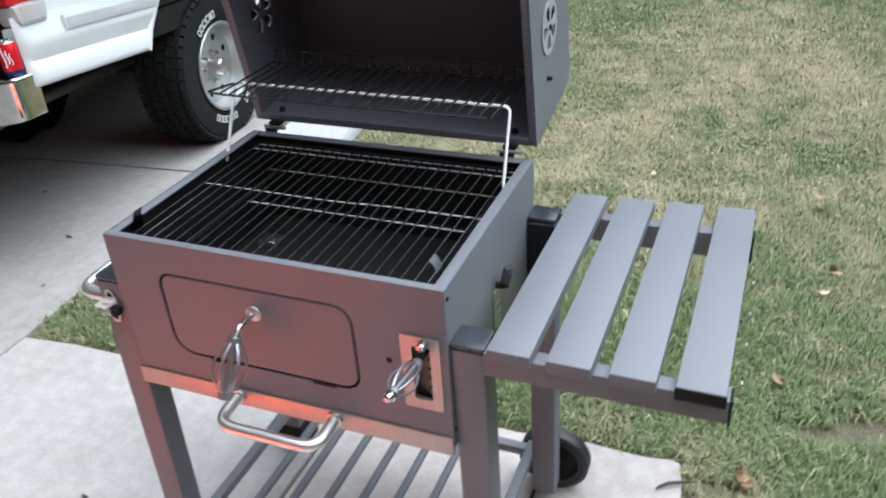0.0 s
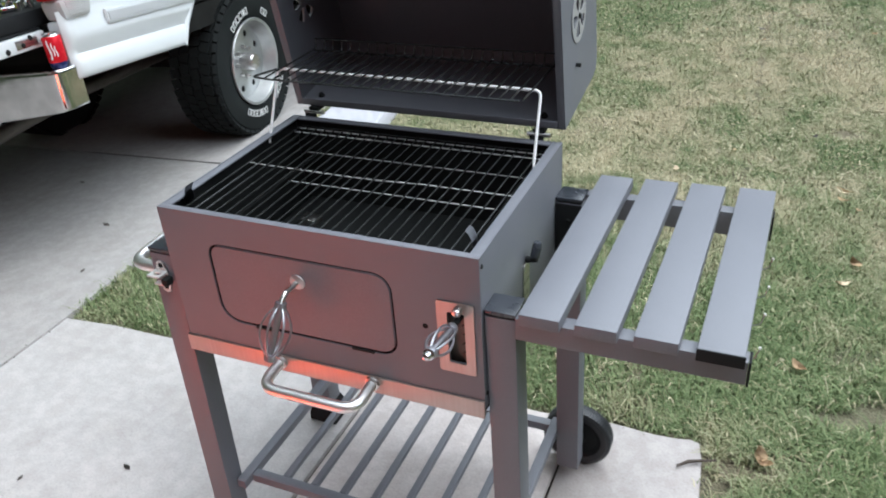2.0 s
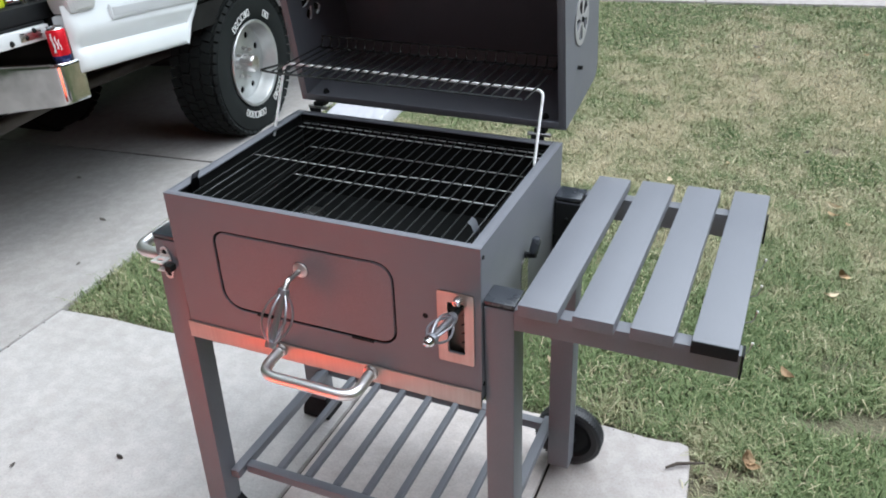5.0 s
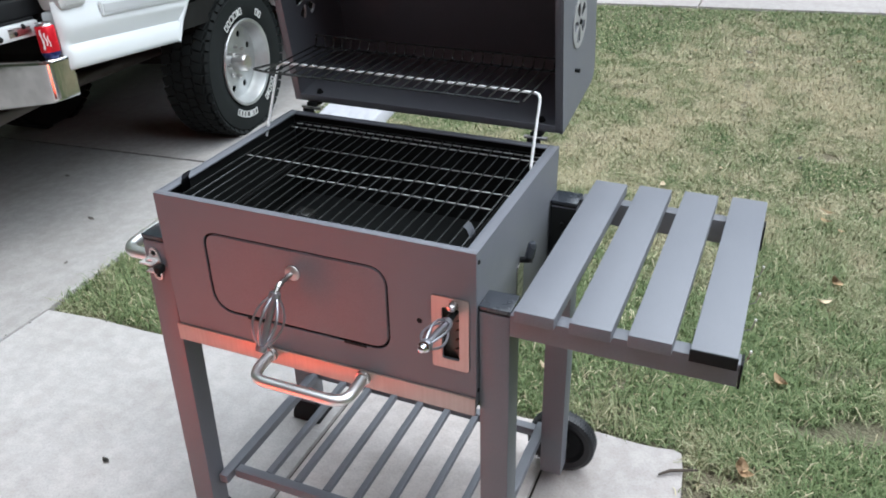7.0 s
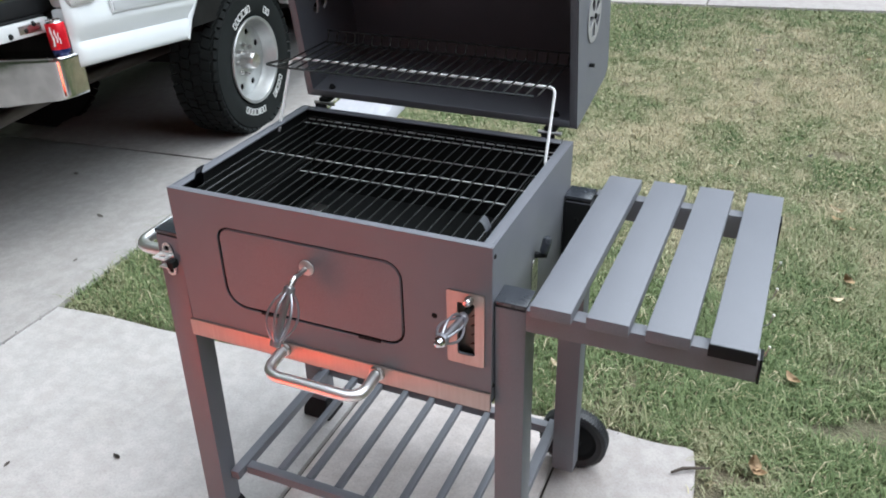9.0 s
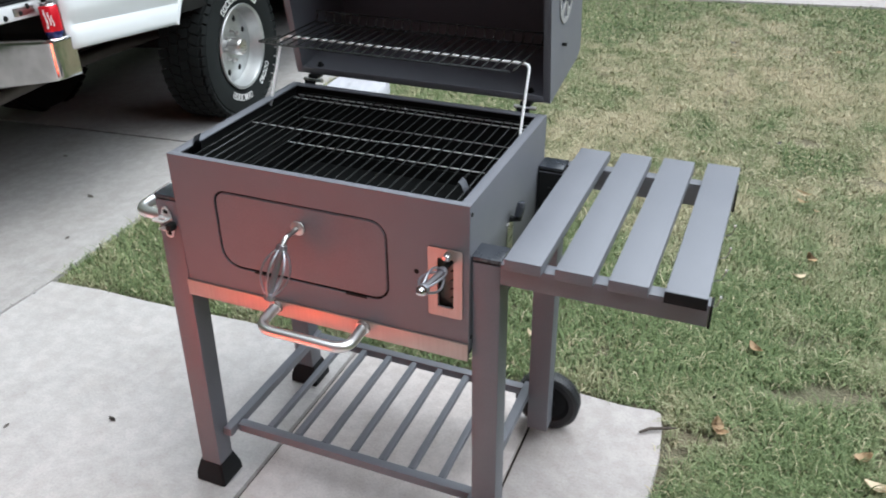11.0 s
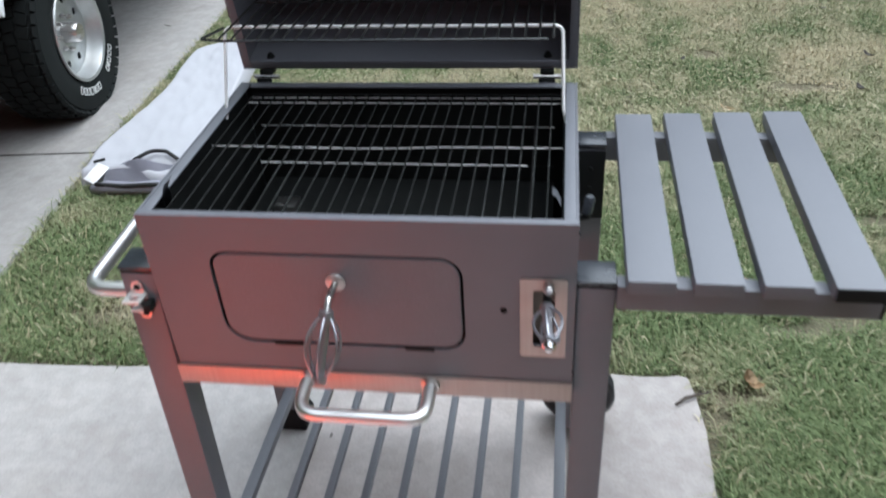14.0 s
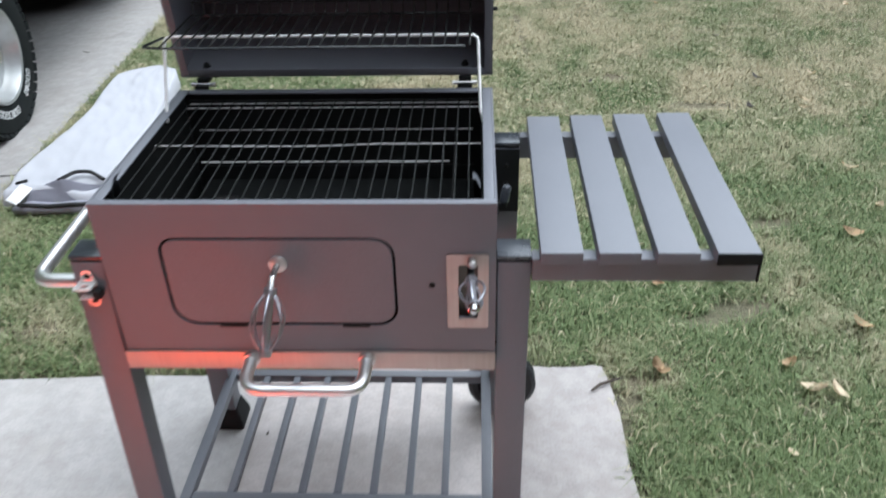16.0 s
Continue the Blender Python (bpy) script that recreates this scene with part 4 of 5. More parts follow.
# warming rack: a bent wire stand that carries a wire shelf
warm = thing("warming_rack", "chromed wire warming rack swung up behind the grate", "warming rack")
part("wire_stand", tubed(fillet([(0.287, 0.338, 0.868), (0.282, 0.345, 0.886), (0.277, 0.408, 1.005), (-0.300, 0.420, 1.003), (-0.296, 0.350, 0.886), (-0.296, 0.340, 0.868)], 0.014, 5), 0.0029, 8), CHROME_WIRE, warm, "bright bent wire stand")
RZ = 1.003
part("front_wire", tubed(fillet([(0.255, 0.345, RZ + 0.003), (-0.275, 0.345, RZ + 0.003), (-0.318, 0.352, RZ + 0.003), (-0.300, 0.415, RZ)], 0.008, 4), 0.0024, 6), ENAMEL, warm)
part("back_wire", tubed([(-0.285, 0.545, RZ + 0.002), (0.268, 0.545, RZ + 0.002)], 0.0024, 6), ENAMEL, warm)
part("top_wire", tubed([(-0.285, 0.552, RZ + 0.026), (0.268, 0.552, RZ + 0.026)], 0.0019, 6), ENAMEL, warm)
rod = finish("shelf_rod", tubed(fillet([(0, 0.345, RZ + 0.0058), (0, 0.545, RZ + 0.0058), (0, 0.552, RZ + 0.026)], 0.006, 3), 0.0019, 6), ENAMEL, 40)
for i in range(26):
    o = new("shelf_rod", rod)
    o.parent, o.location = warm, (-0.282 + 0.0218 * i, 0, 0)


# ---- the pickup on the driveway: its right side and tail ----
TRUCK = Matrix.Translation((-1.70, 2.14, 0.0)) @ pose(0, 0, 0, 0, 0, 5) @ pose(0, 0, 0, -3) @ pose(0, 0, 0, 0, -5)
truck = thing("pickup_truck", "white pickup truck with its tailgate down, parked on the driveway", "pickup truck", at=TRUCK)
WIDE, SILL, RAIL, BACK, NOSE = 1.72, 0.575, 1.16, -1.045, 3.9
ARCH = [(0.03 + 0.50 * math.cos(a), 0.36 + 0.50 * math.sin(a)) for a in [math.radians(156 - 12 * i) for i in range(12)]]
for side in (0, 1):
    # a bed side with its wheel arch, slightly curved in at the foot
    poly = [(BACK, 0.594), (ARCH[0][0], 0.562), *ARCH, (ARCH[-1][0], 0.56), (1.75, 0.56), (1.75, RAIL), (BACK, RAIL)]
    bm = plate(poly, (), 0.05, Matrix.Translation((-0.05 if side == 0 else -WIDE, 0, 0)) @ SIDE)
    bmesh.ops.bevel(bm, geom=[e for e in bm.edges if e.calc_length() > 0.3 and len(e.link_faces) == 2 and e.calc_face_angle(0) > 1], offset=0.012, segments=2, affect="EDGES")
    sp = part("bed_side", bm, WHITE_PAINT, truck, "white painted bed side with a wheel arch")
    out = 0.0 if side == 0 else -WIDE
    s = 1 if side == 0 else -1
    lip = [(out + s * 0.004, y, z) for y, z in ARCH]
    part("arch_lip", tubed(lip, 0.012, 8), WHITE_PAINT, sp)
    # raised lower band and side moulding
    mould = prism([(-0.862, 0.745), (-0.315, 0.723), (-0.297, 0.773), (-0.862, 0.800)], 0.012, Matrix.Translation((out + (0.012 if side == 0 else -0.024), 0, 0)) @ SIDE)
    bmesh.ops.bevel(mould, geom=mould.edges[:], offset=0.004, segments=2, affect="EDGES")
    mo = part("side_moulding", mould, WHITE_PAINT, sp, "white rubbing strip")
    groove = prism([(-0.85, 0.757), (-0.32, 0.735), (-0.307, 0.761), (-0.85, 0.787)], 0.003, Matrix.Translation((out + (0.0242 if side == 0 else -0.0272), 0, 0)) @ SIDE)
    part("moulding_face", groove, TRIM_GREY, mo)
    # the panel swells below the moulding, draws in and flares out again at its foot
    crease = bmesh.new()
    key = [(0.830, 0.0), (0.800, 0.006), (0.760, 0.016), (0.740, 0.018), (0.725, 0.0165), (0.700, 0.009), (0.678, 0.001), (0.668, 0.010), (0.640, 0.016), (0.612, 0.018), (0.600, 0.015), (0.594, 0.009), (0.592, 0.0)]
    y0, y1 = BACK + 0.006, -0.43
    ends = [[crease.verts.new((out + s * (x * k - 0.012 * (1 - k) ** 2), y, z - 0.050 * (y - y0))) for z, x in key] for y, k in ((y0 - 0.030, 0.0), (y0 - 0.022, 0.45), (y0 - 0.006, 0.85), (y0 + 0.02, 1.0))]
    for k in (0.0, 0.006):
        row = []
        for z, x in key:
            zz = z - 0.028
            y = 0.03 - math.sqrt(0.25 - (zz - 0.36) ** 2) - 0.016 + k
            row.append(crease.verts.new((out + s * x * (1 - 60 * k), y, z - 0.050 * (y - y0))))
        ends.append(row)
    for ra, rb in zip(ends, ends[1:]):
        for a, b, c2, d in zip(ra, ra[1:], rb[1:], rb):
            crease.faces.new((a, b, c2, d))
    crease.faces.new(ends[0])
    crease.faces.new(ends[-1][::-1])
    part("panel_swell", crease, WHITE_PAINT, sp, "", 42)
    # tail lamp wrapped round the corner
    x0, x1 = (-0.075, 0.006) if side == 0 else (-WIDE - 0.006, -WIDE + 0.075)
    lens = boxed((x0, BACK - 0.028, 0.796), (x1 + (0.012 if side == 0 else 0), BACK + 0.155, 0.868), 0.020)
    for v in lens.verts:
        v.co.y += (0.022 if v.co.y < BACK + 0.06 else -0.030) * (0.905 - v.co.z) / 0.105
    lamp = part("tail_lamp", lens, CLEAR_LENS, sp, "clear lower lens of a tail lamp")
    part("red_lens", boxed((x0, BACK - 0.026, 0.8685), (x1, BACK + 0.140, 1.12), 0.012), RED_LENS, lamp, "red upper lens")
    ribs = bmesh.new()
    for k in range(6):
        z = 0.812 + 0.0088 * k
        y0, y1 = BACK - 0.004 + 0.022 * (0.905 - z) / 0.105, BACK + 0.128 - 0.030 * (0.905 - z) / 0.105
        box(ribs, (max(x0, x1) + 0.011 if side == 0 else min(x0, x1) - 0.0015, y0, z), (max(x0, x1) + 0.0135 if side == 0 else min(x0, x1) + 0.001, y1, z + 0.0045), 0.0006)
    part("lens_ribs", ribs, CLEAR_LENS, lamp)
    part("bulb", boxed((min(x0, x1) + 0.030, BACK + 0.01, 0.830), (max(x0, x1) - 0.004, BACK + 0.075, 0.866), 0.008), RED_LENS, lamp, "red bulb cap behind the clear lens")
    part("corner_post", boxed((min(out, out - s * 0.078), BACK - 0.012, 0.600), (max(out, out - s * 0.078), BACK + 0.020, 0.797), 0.014), WHITE_PAINT, sp)
part("bed_floor", boxed((-WIDE + 0.05, BACK + 0.02, 0.70), (-0.05, 1.75, 0.7862)), UNDER, truck, "black bed floor")
part("bed_front", boxed((-WIDE + 0.05, 1.70, 0.76), (-0.05, 1.75, RAIL)), WHITE_PAINT, truck)
cab = part("cab", boxed((-WIDE, 1.78, 0.56), (0.0, 3.35, 1.16), 0.04), WHITE_PAINT, truck, "white cab")
part("cab_roof", boxed((-WIDE + 0.10, 1.86, 1.60), (-0.10, 3.05, 1.68), 0.05), WHITE_PAINT, cab)
for y in (1.88, 3.05):
    for x in (-WIDE + 0.11, -0.17):
        part("pillar", boxed((x, y, 1.155), (x + 0.06, y + 0.07, 1.63), 0.01), WHITE_PAINT, cab)
part("bonnet", boxed((-WIDE + 0.02, 3.36, 0.56), (-0.02, 4.75, 1.12), 0.06), WHITE_PAINT, truck, "white bonnet")

# tailgate, let down level
gate = part("tailgate", boxed((-WIDE + 0.135, -1.62, 0.722), (-0.095, -1.055, 0.776), 0.010), WHITE_PAINT, truck, "white tailgate let down level")
part("gate_liner", boxed((-WIDE + 0.15, -1.61, 0.7765), (-0.105, -1.06, 0.786), 0.003), BLACK_PLASTIC, gate, "black ribbed tailgate liner")
part("latch_plate", boxed((-0.0948, -1.20, 0.735), (-0.092, -1.10, 0.765), 0.001), STEEL, gate, "steel latch plate")
for y, z in ((-1.13, 0.762), (-1.24, 0.738), (-1.17, 0.745), (-1.36, 0.735)):
    part("gate_bolt", lathe(bmesh.new(), [(0, 0.008), (0.006, 0.007), (0.009, 0.003), (0.011, 0), (0, 0)], 10, Matrix.Translation((-0.0945, y, z)) @ pose(0, 0, 0, 0, 90)), BLACK_STEEL, gate)
part("gate_cable", tubed([(-0.112, -1.35, 0.770), (-0.112, -1.335, 0.80), (-0.10, -1.16, 0.94), (-0.09, -1.04, 1.06)], 0.0045, 6), RUST, gate, "steel tailgate cable")
part("cable_end", tubed([(-0.112, -1.372, 0.752), (-0.112, -1.335, 0.80)], 0.010, 8), STEEL, gate)

# chrome bumper with a rounded end
bm = bmesh.new()
plan = fillet([(-0.002, -1.045, 0), (-0.006, -1.150, 0), (-WIDE / 2, -1.185, 0), (-WIDE + 0.006, -1.150, 0), (-WIDE + 0.002, -1.045, 0)], 0.085, 12)
rows = []
for t, inn in ((0.0, 0.034), (0.02, 0.010), (0.05, 0.007), (0.10, 0.006), (0.5, 0.002), (0.90, -0.003), (0.95, -0.0035), (0.985, 0.0), (1.0, 0.018)):
    row = []
    for p in plan:
        end = max(0.0, 1 - min(abs(p.x), abs(p.x + WIDE)) / 0.6)
        low, high = 0.418 + 0.080 * end, 0.640 + 0.008 * end
        c = Vector((-WIDE / 2, -0.75, 0))
        d = (Vector((p.x, p.y, 0)) - c).normalized()
        row.append(bm.verts.new((p.x - d.x * inn, p.y - d.y * inn, low + (high - low) * t)))
    rows.append(row)
for a, b in zip(rows, rows[1:]):
    for j in range(len(a) - 1):
        bm.faces.new((a[j], a[j + 1], b[j + 1], b[j]))
bumper = part("bumper", bm, CLOUDY_CHROME, truck, "polished chrome rear bumper", 50)
part("bumper_deck", prism([(p.x * 0.985 - 0.013, p.y + 0.025) for p in plan], 0.004, Matrix.Translation((0, 0, 0.642))), CLOUDY_CHROME, bumper, "", 30)
# underside
part("exhaust_pipe", tubed([(-0.455, -1.13, 0.392), (-0.44, -0.6, 0.44), (-0.45, 0.2, 0.45)], 0.030, 14), RUST, truck, "dull exhaust pipe")
part("pipe_mouth", lathe(bmesh.new(), [(0, 0.0), (0.026, 0.0), (0.0265, 0.003), (0, 0.003)], 14, Matrix.Translation((-0.4555, -1.134, 0.3915)) @ pose(0, 0, 0, 90)), BLACK_STEEL, truck)
for x in (-0.50, -1.22):
    part("frame_rail", boxed((x - 0.04, -0.95, 0.505), (x + 0.04, 3.9, 0.584), 0.004), UNDER, truck)
# dark slab added to deepen the shade below the bed
part("underbody", boxed((-WIDE + 0.06, -0.98, 0.585), (-0.06, 4.3, 0.69)), UNDER, truck)
# unseen block, added only to keep light from under the truck
part("front_chassis", boxed((-1.58, 2.2, 0.27), (-0.14, 4.2, 0.584), 0.05), UNDER, truck, "unseen dark block added to stop light under the truck")
part("fuel_tank", boxed((-1.45, 0.75, 0.38), (-0.60, 1.7, 0.584), 0.04), UNDER, truck)

# wheels stand upright on the drive
FLAT = Matrix.Translation((-1.70, 2.14, 0.0)) @ pose(0, 0, 0, 0, 0, 5)
TO_TRUCK = TRUCK.inverted() @ FLAT
TR, TWIDTH = 0.372, 0.25


def truck_wheel():
    """A chunky all-terrain tyre with pale raised marks on a dished alloy rim; its outer face looks along +x."""
    AX = pose(0, 0, 0, 0, 90)
    prof = [(0.204, -TWIDTH + 0.02), (0.29, -TWIDTH), (TR - 0.03, -TWIDTH + 0.012), (TR - 0.010, -TWIDTH + 0.035), (TR - 0.010, -0.045), (TR - 0.03, -0.018), (0.335, -0.006), (0.285, 0.0), (0.238, -0.004), (0.204, -0.02)]
    t = part("wheel", lathe(bmesh.new(), prof, 72, AX), RUBBER, truck, "all-terrain tyre on a dished alloy rim")
    blocks = bmesh.new()
    for k in range(46):
        a = 2 * math.pi * k / 46
        for row, (x, w) in enumerate(((-0.055, 0.05), (-0.11, 0.045), (-0.165, 0.045), (-0.22, 0.05))):
            m = Matrix.Rotation(a + (0.07 if row % 2 else 0), 4, "X") @ Matrix.Translation((x, 0, TR - 0.007)) @ pose(0, 0, 0, 0, 0, 14 if row % 2 else -12)
            box(blocks, (-w / 2, -0.0215, -0.008), (w / 2, 0.0215, 0.005), 0, m)
        m = Matrix.Rotation(a, 4, "X") @ Matrix.Translation((-0.016, 0, TR - 0.030))
        box(blocks, (-0.012, -0.019, -0.020), (0.005, 0.019, 0.020), 0, m @ pose(0, 0, 0, 0, 35))
    part("tread", blocks, RUBBER, t, "", 20)
    # pale outlined bars where the tyre's wording stands
    for start, widths in ((130, (9, 9, 12, 12, 5, 9)), (62, (10, 9)), (-32, (9, 9, 10, 5, 8)), (-84, (9, 8, 5, 12, 9, 9, 9))):
        turn = start
        for wide in widths:
            w = wide * 0.00125
            turn -= math.degrees(w / 0.257) + 0.7
            m = Matrix.Rotation(math.radians(turn - 90), 4, "X") @ Matrix.Translation((0.0005, 0, 0.257)) @ SIDE
            holes = [round_rect(-w + 0.0040, -0.0125, w - 0.0040, 0.0125, 0.001, 2)] if wide > 6 else []
            part("sidewall_bar", plate(round_rect(-w, -0.0165, w, 0.0165, 0.004, 2), holes, 0.0022, m), WHITE_DULL, t, "pale raised bar")
            turn -= math.degrees(w / 0.257) + 0.7
    rim = lathe(bmesh.new(), [(0.206, -0.020), (0.215, -0.004), (0.212, 0.003), (0.200, -0.001), (0.196, -0.012), (0.190, -0.045), (0.181, -0.068), (0.170, -0.072)], 64, AX)
    rm = part("rim", rim, WHEEL_ALLOY, t, "dished silver alloy rim")
    # face with round holes; in the plate's plane x runs forward and y up
    holes = [disc(16, 0.0165, (0.137 * math.cos(a), 0.137 * math.sin(a))) for a in [2 * math.pi * (k + 0.5) / 8 for k in range(8)]]
    part("rim_face", plate(disc(64, 0.172), [*holes, disc(32, 0.046)], 0.006, Matrix.Translation((-0.076, 0, 0)) @ SIDE), WHEEL_ALLOY, rm)
    part("brake_drum", lathe(bmesh.new(), [(0, -0.135), (0.165, -0.135), (0.165, -0.12), (0, -0.12)], 32, AX), UNDER, rm)
    part("hub", lathe(bmesh.new(), [(0.046, -0.085), (0.045, -0.040), (0.042, -0.012), (0.037, -0.003), (0.026, 0.0), (0, 0.0)], 28, AX), STEEL, rm, "protruding wheel hub")
    for k in range(8):
        a = 2 * math.pi * k / 8
        part("lug_nut", lathe(bmesh.new(), [(0, 0.020), (0.006, 0.018), (0.010, 0.010), (0.0115, 0), (0, 0)], 8, Matrix.Translation((-0.066, 0.074 * math.cos(a), 0.074 * math.sin(a))) @ AX), STEEL, rm)
    return t


wheel = truck_wheel()
wheel.matrix_local = TO_TRUCK @ Matrix.Translation((-0.080, 0.185, TR - 0.050))
for x, y, turn in ((-1.60, 0.195, 180), (-0.085, 3.4, 0), (-1.60, 3.4, 180)):
    copy_thing(wheel, TO_TRUCK @ Matrix.Translation((x, y, TR - 0.022 + FALL * (x + 0.0))) @ pose(0, 0, 0, 0, 0, turn))
part("rear_axle", tubed([(-1.5, 0.195, TR - 0.11), (-0.22, 0.195, TR - 0.03)], 0.045, 12), UNDER, truck).matrix_local = TO_TRUCK
part("axle_housing", lathe(bmesh.new(), [(0, -0.13), (0.08, -0.115), (0.13, -0.04), (0.13, 0.04), (0.08, 0.115), (0, 0.13)], 20, Matrix.Translation((-1.05, 0.195, TR - 0.055)) @ pose(0, 0, 0, 90)), UNDER, truck).matrix_local = TO_TRUCK


# ---- on the tail of the truck ----
def drink_can(at):
    c = thing("drink_can", "red drink can with a blue foot on the chrome bumper", "drink can", at=at)
    part("body", lathe(bmesh.new(), [(0.0325, 0.022), (0.033, 0.024), (0.033, 0.108), (0.031, 0.112)], 32), CAN_RED, c, "red printed body", 60)
    part("foot", lathe(bmesh.new(), [(0, 0.004), (0.023, 0.004), (0.026, 0.0), (0.029, 0.006), (0.0325, 0.010), (0.0325, 0.022)], 32), CAN_BLUE, c, "dark blue foot band", 60)
    part("neck", lathe(bmesh.new(), [(0.031, 0.112), (0.027, 0.120), (0.0275, 0.122), (0.026, 0.1215), (0.0255, 0.117), (0, 0.117)], 32), ALU, c, "bare aluminium top", 60)
    part("pull_tab", boxed((-0.006, -0.002, 0.1175), (0.006, 0.018, 0.1195), 0.001), ALU, c)
    # upright white strokes in place of the printed name
    for off, h0, h1, thick in ((-0.34, 0.034, 0.100, 0.0040), (0.02, 0.046, 0.090, 0.0028), (0.30, 0.042, 0.080, 0.0020)):
        sw = bmesh.new()
        rows = []
        for i in range(13):
            t = i / 12
            mid = math.radians(-58) + off + 0.07 * math.sin(6 * t + off)
            half = thick * (0.55 + 0.45 * abs(math.sin(9 * t + 1))) / 0.033
            rows.append([sw.verts.new((0.0333 * math.cos(mid + k * half), 0.0333 * math.sin(mid + k * half), h0 + (h1 - h0) * t)) for k in (-1, 0, 1)])
        for ra, rb in zip(rows, rows[1:]):
            for k in range(2):
                sw.faces.new((ra[k], ra[k + 1], rb[k + 1], rb[k]))
        part("print_stroke", sw, CAN_WHITE, c, "white printed stroke", 60)
    return c


drink_can(TRUCK @ Matrix.Translation((-0.040, -1.092, 0.6466)))

kit = thing("tool_case", "open black tool case full of sockets and spanners", "tool case", at=TRUCK @ Matrix.Translation((-0.36, -1.24, 0.7868)))
part("tray", boxed((-0.26, -0.26, 0.0), (0.250, 0.39, 0.060), 0.010), BLACK_PLASTIC, kit, "black moulded tray")
rngk = random.Random(8)
for i in range(60):
    x, y = rngk.uniform(-0.20, 0.22), rngk.uniform(0.11, 0.36)
    if i % 3:
        part("socket", lathe(bmesh.new(), [(0, 0), (0.011, 0), (0.012, 0.03), (0.007, 0.031), (0, 0.022)], 12, Matrix.Translation((x, y, 0.0606)) @ (pose(0, 0, 0.011, 0, 90, 40 * i) if i % 2 else Matrix.Identity(4))), CHROME, kit)
    else:
        a = rngk.uniform(-0.5, 0.5)
        part("spanner", boxed((-0.055, -0.006, 0), (0.055, 0.006, 0.006), 0.002, Matrix.Translation((x * 0.75, y, 0.0945)) @ pose(0, 0, 0, 0, 0, math.degrees(a) * 0.4)), CHROME, kit)
drill = thing("tool_box", "yellow-green plastic tool box with a grey band", "tool box", at=TRUCK @ Matrix.Translation((-0.335, -1.215, 0.8471)) @ pose(0, 0, 0, 0, 0, 4))
part("body", boxed((-0.20, -0.055, 0.0), (0.175, 0.055, 0.040), 0.012), YELLOW, drill)
part("band", boxed((0.09, -0.057, 0.003), (0.125, 0.057, 0.0425), 0.010), TRIM_GREY, drill, "grey band")
part("latch", boxed((0.035, -0.058, 0.018), (0.065, -0.0545, 0.032), 0.001), BLACK_PLASTIC, drill)
yellow = thing("tool_pouch", "small yellow-green plastic tool lying in the case", "hand tool", at=TRUCK @ Matrix.Translation((-0.52, -1.075, 0.8471)) @ pose(0, 0, 0, 0, 0, -6))
part("body", boxed((-0.08, -0.035, 0.0), (0.085, 0.035, 0.055), 0.016), YELLOW, yellow)
part("grip", boxed((-0.075, -0.03, 0.0555), (0.02, 0.03, 0.066), 0.005), BLACK_PLASTIC, yellow)


